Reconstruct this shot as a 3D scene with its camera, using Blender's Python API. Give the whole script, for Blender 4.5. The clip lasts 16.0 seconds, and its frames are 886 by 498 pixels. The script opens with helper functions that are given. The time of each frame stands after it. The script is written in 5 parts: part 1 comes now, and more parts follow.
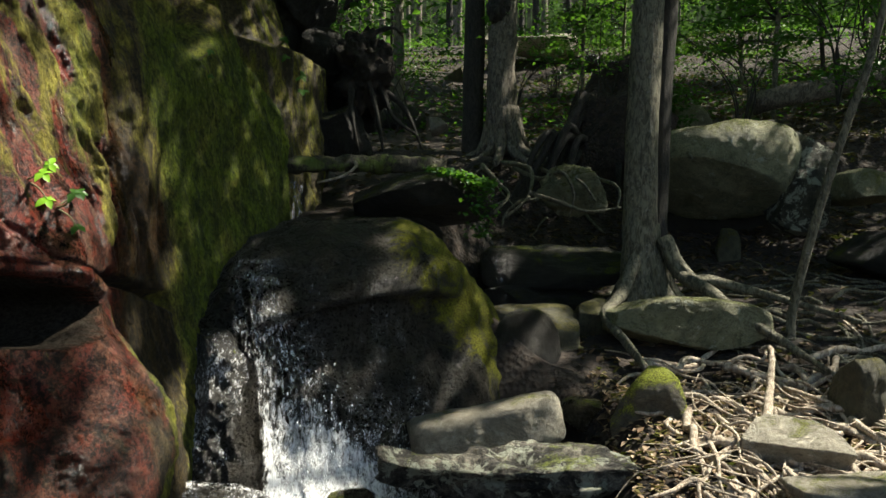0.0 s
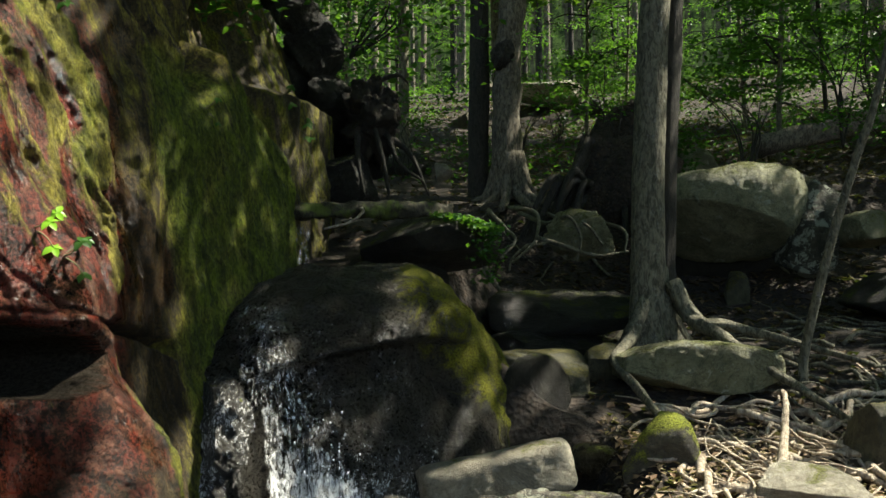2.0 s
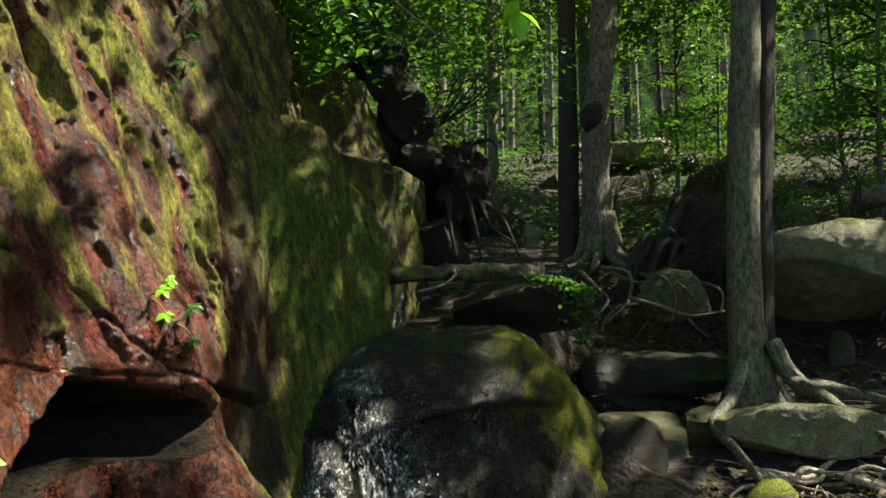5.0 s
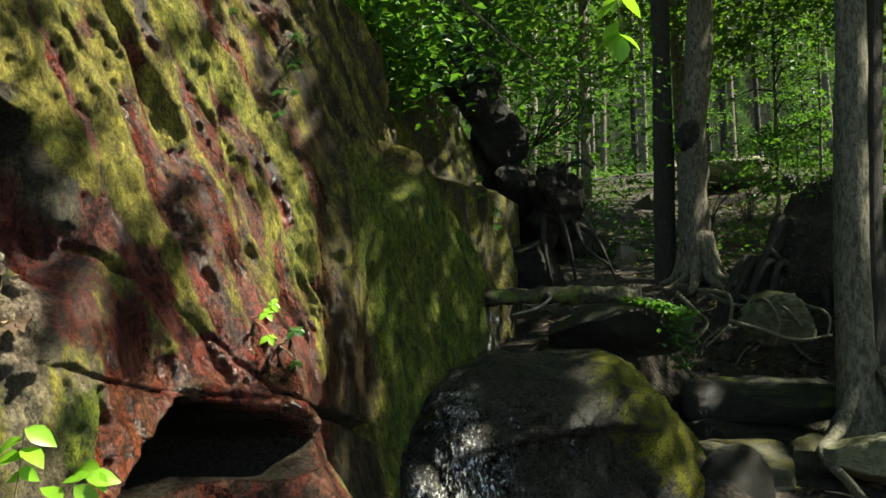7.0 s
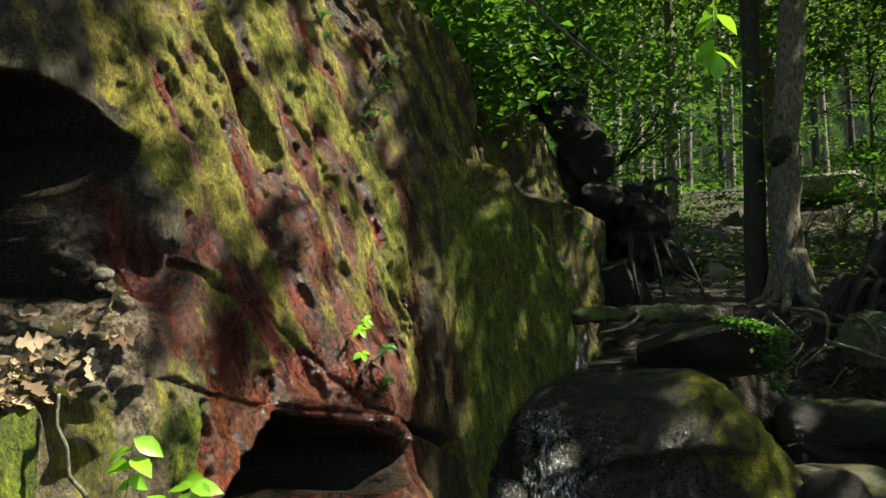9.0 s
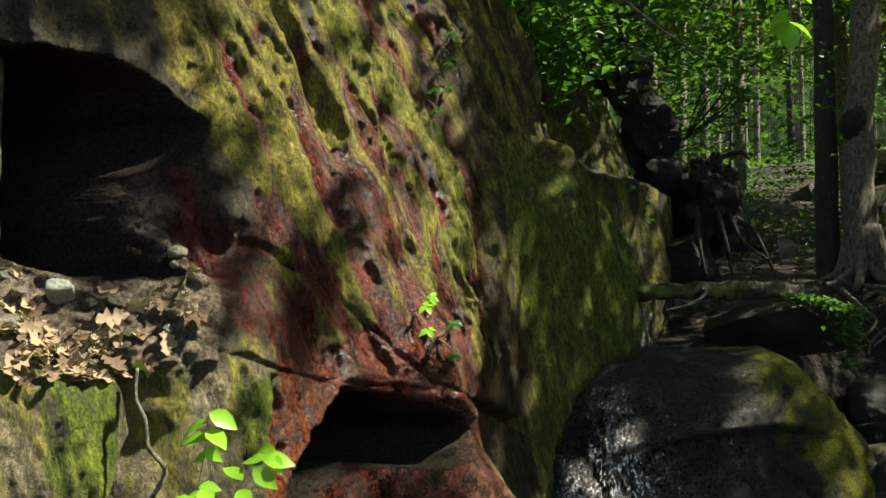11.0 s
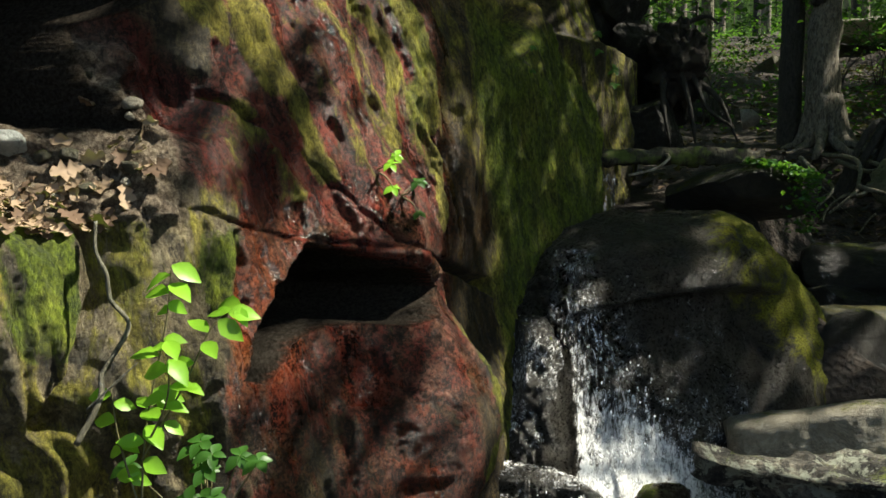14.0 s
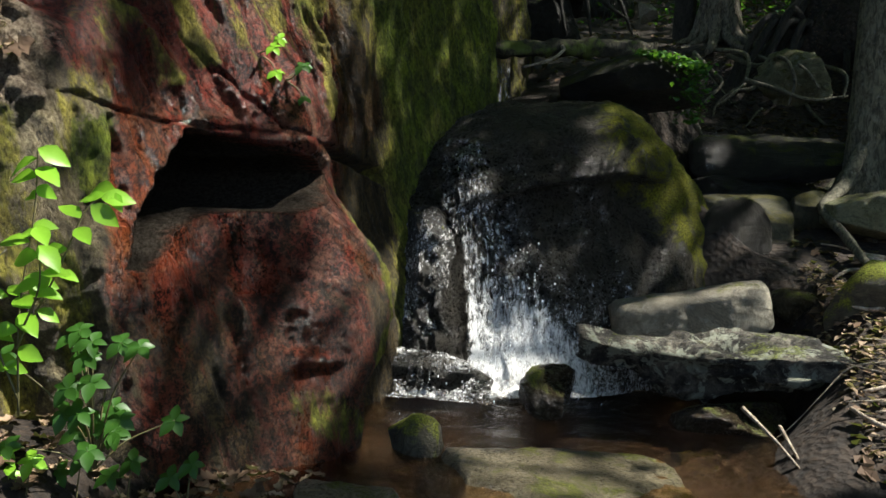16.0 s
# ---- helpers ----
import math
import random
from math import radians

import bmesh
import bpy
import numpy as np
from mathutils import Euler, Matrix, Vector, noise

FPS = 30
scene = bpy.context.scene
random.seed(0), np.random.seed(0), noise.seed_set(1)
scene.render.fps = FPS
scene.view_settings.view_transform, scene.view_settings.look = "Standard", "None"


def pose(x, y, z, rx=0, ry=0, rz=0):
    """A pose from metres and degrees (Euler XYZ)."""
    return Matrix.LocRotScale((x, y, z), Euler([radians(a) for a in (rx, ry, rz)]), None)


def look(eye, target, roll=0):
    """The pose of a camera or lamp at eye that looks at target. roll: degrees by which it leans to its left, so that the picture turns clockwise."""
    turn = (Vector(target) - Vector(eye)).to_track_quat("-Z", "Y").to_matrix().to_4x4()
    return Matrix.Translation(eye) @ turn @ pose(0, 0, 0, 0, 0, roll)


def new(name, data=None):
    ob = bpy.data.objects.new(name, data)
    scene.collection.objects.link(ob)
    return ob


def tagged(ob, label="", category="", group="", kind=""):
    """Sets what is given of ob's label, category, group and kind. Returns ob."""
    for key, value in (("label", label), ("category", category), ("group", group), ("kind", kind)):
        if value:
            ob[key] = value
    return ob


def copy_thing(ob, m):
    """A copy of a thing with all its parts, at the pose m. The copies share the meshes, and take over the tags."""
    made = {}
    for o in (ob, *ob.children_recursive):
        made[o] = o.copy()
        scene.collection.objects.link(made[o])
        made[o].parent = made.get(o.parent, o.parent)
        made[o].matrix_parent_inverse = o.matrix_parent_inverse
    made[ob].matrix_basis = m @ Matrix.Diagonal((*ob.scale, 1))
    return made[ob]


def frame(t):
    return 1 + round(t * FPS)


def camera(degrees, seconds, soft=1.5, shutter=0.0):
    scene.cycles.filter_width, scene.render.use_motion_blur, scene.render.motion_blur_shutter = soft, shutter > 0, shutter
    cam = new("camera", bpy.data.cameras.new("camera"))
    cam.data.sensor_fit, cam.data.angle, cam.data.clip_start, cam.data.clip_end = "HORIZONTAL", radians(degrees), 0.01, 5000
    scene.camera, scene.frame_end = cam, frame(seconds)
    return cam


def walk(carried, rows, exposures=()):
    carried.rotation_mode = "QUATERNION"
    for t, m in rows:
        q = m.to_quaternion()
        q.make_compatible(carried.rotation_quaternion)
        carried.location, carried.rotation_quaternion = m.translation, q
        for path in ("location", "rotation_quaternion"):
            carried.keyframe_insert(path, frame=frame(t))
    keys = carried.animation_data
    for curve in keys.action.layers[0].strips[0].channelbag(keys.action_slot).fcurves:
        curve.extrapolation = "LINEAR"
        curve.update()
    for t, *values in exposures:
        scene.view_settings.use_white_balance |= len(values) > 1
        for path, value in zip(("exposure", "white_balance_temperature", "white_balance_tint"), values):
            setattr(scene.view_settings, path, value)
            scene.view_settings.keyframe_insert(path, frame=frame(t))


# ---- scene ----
cam = camera(52.0, 16.0, soft=1.5)

# seconds, place, turn
PATH = [
    (0, (-0.000, 0.000, 1.350), (90.00, 0.00, 0.00)),
    (0.5, (-0.005, -0.016, 1.349), (90.78, 0.06, -0.07)),
    (1, (-0.008, 0.003, 1.347), (91.59, 0.25, 0.03)),
    (1.5, (-0.014, 0.025, 1.348), (92.25, 0.36, 0.14)),
    (2, (-0.010, 0.025, 1.347), (92.90, 0.50, 0.37)),
    (2.5, (-0.007, -0.000, 1.349), (93.56, 0.66, 0.65)),
    (3, (0.003, -0.035, 1.357), (94.15, 0.76, 1.25)),
    (3.5, (-0.001, -0.040, 1.357), (94.88, 0.79, 1.98)),
    (4, (-0.009, -0.036, 1.356), (95.66, 0.84, 3.05)),
    (6.5, (-0.038, -0.064, 1.365), (97.75, 0.25, 10.67)),
    (7, (-0.048, -0.053, 1.368), (98.12, 0.17, 11.76)),
    (7.5, (-0.056, -0.066, 1.367), (98.42, 0.06, 12.99)),
    (8, (-0.060, -0.073, 1.369), (98.72, -0.11, 14.31)),
    (8.5, (-0.070, -0.085, 1.372), (98.95, -0.38, 15.53)),
    (9, (-0.079, -0.089, 1.371), (99.12, -0.71, 16.79)),
    (11.5, (-0.103, -0.107, 1.367), (96.62, -1.03, 21.03)),
    (12, (-0.114, -0.114, 1.363), (95.25, -1.09, 21.19)),
    (12.5, (-0.111, -0.123, 1.360), (93.74, -1.18, 21.34)),
    (13, (-0.116, -0.119, 1.359), (92.14, -1.31, 20.89)),
    (13.5, (-0.129, -0.092, 1.344), (90.75, -1.28, 19.59)),
    (14, (-0.122, -0.065, 1.306), (89.76, -1.09, 18.16)),
    (14.5, (-0.105, -0.075, 1.306), (88.34, -1.15, 16.85)),
    (15, (-0.079, -0.082, 1.291), (87.03, -1.07, 15.53)),
    (15.5, (-0.061, -0.063, 1.274), (85.42, -1.03, 14.03)),
    (16, (-0.041, -0.048, 1.254), (83.59, -0.97, 12.38)),
]
walk(cam, [(t, pose(*p, *r)) for t, p, r in PATH], [(0, 1.50, 6500, 7), (2, 1.64, 6600, 4), (4, 1.82, 6700, 2), (7, 1.84, 6800, 0), (9, 1.74, 6800, 0), (11.5, 1.58, 6800, 1), (14, 1.45, 6500, 5), (16, 1.36, 6150, 9)])

# ---- world, sun, exposure ----
SUN = Vector((0.80, 0.16, 1.05)).normalized()      # towards the sun
world = bpy.data.worlds.new("sky")
world.use_nodes = True
scene.world = world
wn = world.node_tree.nodes
sky = wn.new("ShaderNodeTexSky")
sky.sky_type = "NISHITA"
sky.sun_disc = False
sky.sun_elevation = math.asin(SUN.z)
sky.sun_rotation = math.atan2(SUN.x, SUN.y)
wn["Background"].inputs[1].default_value = 0.062
world.node_tree.links.new(sky.outputs[0], wn["Background"].inputs[0])
sun = new("sun", bpy.data.lights.new("sun", "SUN"))
sun.data.energy, sun.data.angle, sun.data.color = 5.0, radians(0.55), (1.0, 0.93, 0.8)
sun.matrix_world = look((0, 0, 0), -SUN)


# ---- materials ----
class Net:
    """A material's nodes, written as expressions."""

    def __init__(self, name):
        self.mat = bpy.data.materials.new(name)
        self.mat.use_nodes = True
        self.tree = self.mat.node_tree
        self.bsdf = self.tree.nodes["Principled BSDF"]
        self.out = self.tree.nodes["Material Output"]

    def put(self, socket, value):
        if isinstance(value, bpy.types.NodeSocket):
            self.tree.links.new(value, socket)
        elif isinstance(value, (tuple, list)) and len(value) == 3 and len(socket.default_value) == 4:
            socket.default_value = (*value, 1)
        else:
            socket.default_value = value

    def place(self, scale=(1, 1, 1), local=False):
        n = self.tree.nodes.new("ShaderNodeNewGeometry" if not local else "ShaderNodeTexCoord")
        m = self.tree.nodes.new("ShaderNodeVectorMath")
        m.operation = "MULTIPLY"
        self.put(m.inputs[0], n.outputs["Object" if local else "Position"])
        m.inputs[1].default_value = scale
        return m.outputs[0]

    def noise(self, where, scale, detail=5, rough=0.6, dist=0.0):
        n = self.tree.nodes.new("ShaderNodeTexNoise")
        self.put(n.inputs["Vector"], where)
        for key, v in (("Scale", scale), ("Detail", detail), ("Roughness", rough), ("Distortion", dist)):
            n.inputs[key].default_value = v
        return n.outputs["Fac"]

    def leaning(self, degrees, scale):
        """The place, turned about x so that a vertical streak leans along the face, then stretched."""
        r = self.tree.nodes.new("ShaderNodeVectorRotate")
        r.rotation_type = "X_AXIS"
        r.inputs["Angle"].default_value = radians(degrees)
        self.put(r.inputs[0], self.place())
        m = self.tree.nodes.new("ShaderNodeVectorMath")
        m.operation = "MULTIPLY"
        self.put(m.inputs[0], r.outputs[0])
        m.inputs[1].default_value = scale
        return m.outputs[0]

    def patch(self, where, scale, detail=7, rough=0.7, dist=0.5, lo=0.32, hi=0.68):
        """Noise stretched to the full range from 0 to 1."""
        return self.ramp(self.noise(where, scale, detail, rough, dist), lo, hi)

    def voronoi(self, where, scale, feature="F1"):
        n = self.tree.nodes.new("ShaderNodeTexVoronoi")
        n.feature = feature
        self.put(n.inputs["Vector"], where)
        n.inputs["Scale"].default_value = scale
        return n.outputs["Distance"]

    def ramp(self, fac, lo, hi):
        n = self.tree.nodes.new("ShaderNodeMapRange")
        n.interpolation_type = "SMOOTHSTEP"
        self.put(n.inputs[0], fac)
        n.inputs[1].default_value, n.inputs[2].default_value = lo, hi
        return n.outputs[0]

    def mix(self, fac, a, b):
        n = self.tree.nodes.new("ShaderNodeMix")
        n.data_type = "RGBA"
        self.put(n.inputs[0], fac)
        self.put(n.inputs[6], a)
        self.put(n.inputs[7], b)
        return n.outputs[2]

    def math(self, op, a, b=0.0):
        n = self.tree.nodes.new("ShaderNodeMath")
        n.operation = op
        n.use_clamp = op in ("ADD", "SUBTRACT")
        self.put(n.inputs[0], a)
        self.put(n.inputs[1], b)
        return n.outputs[0]

    def attr(self, name):
        n = self.tree.nodes.new("ShaderNodeAttribute")
        n.attribute_name = name
        return n.outputs["Fac"]

    def up(self):
        n = self.tree.nodes.new("ShaderNodeNewGeometry")
        s = self.tree.nodes.new("ShaderNodeSeparateXYZ")
        self.tree.links.new(n.outputs["Normal"], s.inputs[0])
        return s.outputs[2]

    def chance(self, island=False):
        n = self.tree.nodes.new("ShaderNodeNewGeometry" if island else "ShaderNodeObjectInfo")
        return n.outputs["Random Per Island" if island else "Random"]

    def bump(self, height, strength=0.5, distance=0.02):
        n = self.tree.nodes.new("ShaderNodeBump")
        n.inputs["Strength"].default_value, n.inputs["Distance"].default_value = strength, distance
        self.put(n.inputs["Height"], height)
        self.put(self.bsdf.inputs["Normal"], n.outputs[0])

    def set(self, **kw):
        for key, v in kw.items():
            self.put(self.bsdf.inputs[key.replace("_", " ")], v)
        return self.mat


def rock_material(name, dark, pale, moss=0.0, moss_colour=(0.13, 0.15, 0.02), wet=0.0, lichen=0.0, warm=None, moss_up=0.4, painted=False, blotch=0.0):
    n = Net(name)
    w = n.place()
    big, mid, fine = n.noise(w, 2.2, 6, 0.6, 0.4), n.patch(w, 10, 9, 0.74, 0.4), n.patch(w, 62, 6, 0.78, 0.2, 0.36, 0.64)
    grain = n.math("ADD", n.math("MULTIPLY", mid, 0.6), n.math("MULTIPLY", fine, 0.4))
    c = n.mix(grain, [v * 0.8 for v in dark], [v * 1.05 for v in pale])
    c = n.mix(n.math("MULTIPLY", n.ramp(big, 0.6, 0.35), 0.6), c, dark)
    vein = n.noise(w, 3.0, 8, 0.65, 1.5)
    vein = n.math("MULTIPLY", n.ramp(vein, 0.485, 0.5), n.ramp(vein, 0.515, 0.5))
    c = n.mix(n.math("MULTIPLY", vein, 0.55), c, [v * 0.25 for v in dark])
    c = n.mix(n.math("MULTIPLY", n.ramp(n.noise(w, 28, 7, 0.75, 0.4), 0.56, 0.68), 0.35), c, [min(0.7, v * 1.35) for v in pale])
    if blotch:
        c = n.mix(n.math("MULTIPLY", n.patch(w, 5.5, 9, 0.78, 0.6, 0.40, 0.58), blotch), c, [v * 0.5 for v in dark])
    if warm:
        c = n.mix(n.ramp(big, 0.45, 0.7), c, n.mix(fine, warm, dark))
    if lichen:
        c = n.mix(n.math("MULTIPLY", n.ramp(n.noise(w, 9, 9, 0.75, 0.5), 0.62 - 0.2 * lichen, 0.66 - 0.2 * lichen), 0.8), c, (0.42, 0.44, 0.34))
    rough = n.math("MULTIPLY_ADD", fine, 0.35 - 0.2 * wet)
    rough.node.inputs[2].default_value = 0.55 - 0.55 * wet
    crisp = n.noise(w, 230, 3, 0.7)
    height = n.math("ADD", n.math("MULTIPLY", mid, 0.32), n.math("ADD", n.math("MULTIPLY", fine, 0.2), n.math("MULTIPLY", crisp, 0.10 + 0.3 * wet)))
    if moss:
        facing = n.math("MULTIPLY_ADD", n.up(), moss_up)
        facing.node.inputs[2].default_value = moss - 0.5
        if painted:
            facing = n.math("ADD", facing, n.attr("moss"))
            facing.node.use_clamp = False
        m = n.ramp(n.math("ADD", n.math("MULTIPLY", n.patch(w, 4.2, 10, 0.78, 0.8), 0.62), facing), 0.30, 0.62)
        tuft = n.patch(w, 110, 5, 0.8, 0.2, 0.36, 0.64)
        shade = n.mix(tuft, [v * 0.3 for v in moss_colour], [min(1, v * 1.8) for v in moss_colour])
        c = n.mix(m, c, shade)
        rough = n.mix(m, rough, (0.95, 0.95, 0.95))
        height = n.math("ADD", height, n.math("MULTIPLY", m, n.math("MULTIPLY", tuft, 0.7)))
    n.bump(height, 1.0, 0.045)
    return n.set(Base_Color=c, Roughness=rough, Specular_IOR_Level=0.5 - 0.2 * wet)


def bark_material(name, dark, pale, moss=0.0):
    n = Net(name)
    w = n.place((1, 1, 0.35))
    ridges = n.noise(w, 38, 6, 0.7, 0.8)
    spots = n.noise(n.place(), 26, 6, 0.75)
    c = n.mix(n.ramp(ridges, 0.35, 0.65), dark, pale)
    c = n.mix(n.math("MULTIPLY", n.ramp(spots, 0.56, 0.66), 0.5), c, [min(0.26, v * 1.9) for v in pale])
    if moss:
        c = n.mix(n.ramp(n.noise(n.place(), 4, 7, 0.7), 0.62 - moss * 0.3, 0.72 - moss * 0.3), c, (0.10, 0.13, 0.02))
    n.bump(n.math("ADD", ridges, n.math("MULTIPLY", spots, 0.4)), 1.0, 0.02)
    return n.set(Base_Color=c, Roughness=0.85)


def leaf_material(name, a, b, glow=0.45, gloss=0.5):
    """Thin leaves: light also comes through from behind."""
    n = Net(name)
    c = n.mix(n.chance(True), a, b)
    c = n.mix(n.math("MULTIPLY", n.noise(n.place(), 60, 3), 0.4), c, [v * 0.6 for v in a])
    n.set(Base_Color=c, Roughness=gloss)
    back = n.tree.nodes.new("ShaderNodeBsdfTranslucent")
    n.put(back.inputs[0], n.mix(0.35, c, (0.24, 0.46, 0.02)))
    both = n.tree.nodes.new("ShaderNodeMixShader")
    both.inputs[0].default_value = glow
    n.tree.links.new(n.bsdf.outputs[0], both.inputs[1])
    n.tree.links.new(back.outputs[0], both.inputs[2])
    n.tree.links.new(both.outputs[0], n.out.inputs[0])
    return n.mat


def cliff_material():
    n = Net("stained mossy rock face")
    w = n.place()
    streak, thin = n.leaning(-17, (1, 1, 0.16)), n.leaning(-17, (1, 1, 0.30))
    mid, fine = n.patch(n.leaning(-17, (1, 1, 0.45)), 10, 10, 0.75), n.patch(w, 60, 7, 0.8, 0.3, 0.36, 0.64)
    run, blot = n.patch(streak, 8, 9, 0.72, 0.25), n.patch(n.leaning(-17, (1, 1, 0.5)), 3.6, 9, 0.76, 0.4)
    fissure = n.patch(thin, 24, 9, 0.78, 0.35)
    grain = n.ramp(n.math("ADD", n.math("MULTIPLY", fine, 0.55), n.math("MULTIPLY", fissure, 0.45)), 0.25, 0.75)
    grey = n.mix(n.math("MULTIPLY", mid, grain), (0.040, 0.030, 0.016), n.mix(blot, (0.15, 0.115, 0.045), (0.34, 0.27, 0.13)))
    tone = n.patch(n.leaning(-17, (1, 1, 0.35)), 6.0, 8, 0.75, 0.5)
    rust = n.mix(n.ramp(n.math("ADD", n.math("MULTIPLY", tone, 0.5), n.math("MULTIPLY", grain, 0.5)), 0.25, 0.8), (0.032, 0.008, 0.006), (0.34, 0.064, 0.040))
    rust = n.mix(n.math("MULTIPLY", n.ramp(blot, 0.5, 0.15), 0.7), rust, n.mix(grain, (0.022, 0.013, 0.008), (0.15, 0.085, 0.048)))
    rust = n.mix(n.math("MULTIPLY", n.ramp(n.patch(w, 5.5, 9, 0.78, 0.6), 0.55, 0.9), 0.6), rust, n.mix(fine, (0.16, 0.05, 0.03), (0.52, 0.24, 0.15)))
    rust = n.mix(n.math("MULTIPLY", n.ramp(run, 0.75, 1.0), 0.35), rust, n.mix(fine, (0.14, 0.08, 0.045), (0.46, 0.31, 0.19)))
    rust = n.mix(n.math("MULTIPLY", n.ramp(mid, 0.30, 0.05), 0.5), rust, (0.022, 0.006, 0.005))
    rust = n.mix(n.math("MULTIPLY", n.attr("orange"), 0.28), rust, n.mix(grain, (0.10, 0.025, 0.006), (0.48, 0.17, 0.03)))
    # Crimson stain; beside the large hollow it also carries painted shade.
    rust = n.mix(n.math("MULTIPLY", n.attr("stain_shade"), 0.9), rust, n.mix(grain, (0.016, 0.004, 0.004), (0.15, 0.024, 0.020)))
    red = n.ramp(n.math("ADD", n.math("MULTIPLY", n.math("ADD", n.math("MULTIPLY", run, 0.5), n.math("MULTIPLY", blot, 0.5)), 0.5), n.math("MULTIPLY", n.attr("rust"), 0.75)), 0.42, 0.62)
    c = n.mix(red, grey, rust)
    c = n.mix(n.math("MULTIPLY", n.attr("olive"), 0.85), c, n.mix(n.math("MULTIPLY", grain, mid), (0.022, 0.014, 0.004), (0.20, 0.13, 0.03)))
    c = n.mix(n.math("MULTIPLY", n.attr("pale"), n.math("MULTIPLY", n.ramp(blot, 0.1, 0.6), 0.9)), c, n.mix(n.math("MULTIPLY", fine, mid), (0.16, 0.12, 0.06), (0.68, 0.57, 0.33)))
    dirt = n.mix(n.patch(w, 24, 8, 0.75, 0.8), n.mix(fine, (0.035, 0.022, 0.014), (0.13, 0.085, 0.05)), n.mix(fine, (0.16, 0.11, 0.065), (0.55, 0.45, 0.32)))
    c = n.mix(n.attr("soil"), c, dirt)
    c = n.mix(n.math("MULTIPLY", n.ramp(fissure, 0.24, 0.06), 0.75), c, (0.010, 0.005, 0.003))
    # moss: small tufts, pale at the tip, with shade painted dark between them
    soft = n.leaning(-17, (1, 1, 0.5))
    tuft, clump = n.patch(soft, 75, 6, 0.8, 0.3, 0.36, 0.66), n.patch(soft, 22, 8, 0.78, 0.5, 0.36, 0.64)
    tip = n.math("ADD", n.math("MULTIPLY", tuft, 0.5), n.math("MULTIPLY", clump, 0.5))
    tip = n.math("MULTIPLY", tip, n.math("MULTIPLY_ADD", n.patch(thin, 14, 7, 0.75, 0.4), 0.95))
    tip.node.inputs[1].links[0].from_node.inputs[2].default_value = 0.22
    edge = n.math("ADD", n.math("MULTIPLY", n.patch(n.leaning(-17, (1, 1, 0.22)), 16, 9, 0.78, 0.3), 0.30), n.math("MULTIPLY", n.patch(thin, 11, 8, 0.75, 0.3), 0.30))
    moss = n.ramp(n.math("SUBTRACT", n.math("ADD", n.math("MULTIPLY", n.attr("moss"), 0.75), edge), 0.12), 0.38, 0.66)
    gold = n.mix(tip, (0.035, 0.029, 0.004), (0.80, 0.68, 0.11))
    lush = n.mix(tip, (0.022, 0.036, 0.003), (0.36, 0.48, 0.024))
    hue = n.ramp(n.math("ADD", n.math("MULTIPLY", n.patch(w, 3.5, 6), 0.35), n.math("MULTIPLY", n.attr("green"), 0.65)), 0.2, 0.95)
    c = n.mix(moss, c, n.mix(hue, gold, lush))
    # Inside the hollows, shade put into the colour: dark over rock and moss.
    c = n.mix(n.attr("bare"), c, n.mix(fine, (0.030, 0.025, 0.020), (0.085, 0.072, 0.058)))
    wet = n.math("MULTIPLY", n.patch(streak, 5, 6, 0.65), red)
    rough = n.mix(wet, (0.6, 0.6, 0.6), (0.13, 0.13, 0.13))
    rough = n.mix(n.math("ADD", moss, n.attr("soil")), rough, (0.95, 0.95, 0.95))
    rough = n.mix(n.ramp(n.attr("bare"), 0.0, 0.25), rough, (0.9, 0.9, 0.9))
    height = n.math("ADD", n.math("MULTIPLY", mid, 0.10), n.math("ADD", n.math("MULTIPLY", fine, 0.30), n.math("MULTIPLY", fissure, 0.30)))
    height = n.math("ADD", height, n.math("MULTIPLY", moss, n.math("MULTIPLY", tip, 0.6)))
    n.bump(height, 1.0, 0.055)
    # No specular in the painted dark of the hollows.
    return n.set(Base_Color=c, Roughness=rough, Specular_IOR_Level=n.math("SUBTRACT", 0.5, n.attr("bare")))


def soil_material():
    n = Net("forest soil with leaf litter")
    w = n.place()
    patch, mid, fine = n.noise(w, 1.1, 5, 0.6), n.noise(w, 14, 8, 0.7, 0.6), n.noise(w, 90, 5, 0.7)
    flakes = n.voronoi(w, 26)
    c = n.mix(n.ramp(mid, 0.35, 0.7), (0.010, 0.007, 0.005), (0.046, 0.030, 0.019))
    c = n.mix(n.math("MULTIPLY", n.ramp(flakes, 0.32, 0.12), n.ramp(patch, 0.4, 0.6)), c, n.mix(fine, (0.05, 0.028, 0.015), (0.12, 0.075, 0.045)))
    n.bump(n.math("ADD", mid, n.math("MULTIPLY", flakes, 0.6)), 1.0, 0.04)
    return n.set(Base_Color=c, Roughness=0.9)


def water_material():
    n = Net("tea-brown stream water")
    w = n.place((1, 1.6, 1))
    n.bump(n.math("ADD", n.noise(w, 9, 4, 0.6, 0.8), n.math("MULTIPLY", n.noise(w, 34, 3, 0.6, 0.4), 0.35)), 1.0, 0.05)
    return n.set(Base_Color=(0.62, 0.34, 0.15), Roughness=0.03, IOR=1.33, Transmission_Weight=1.0)


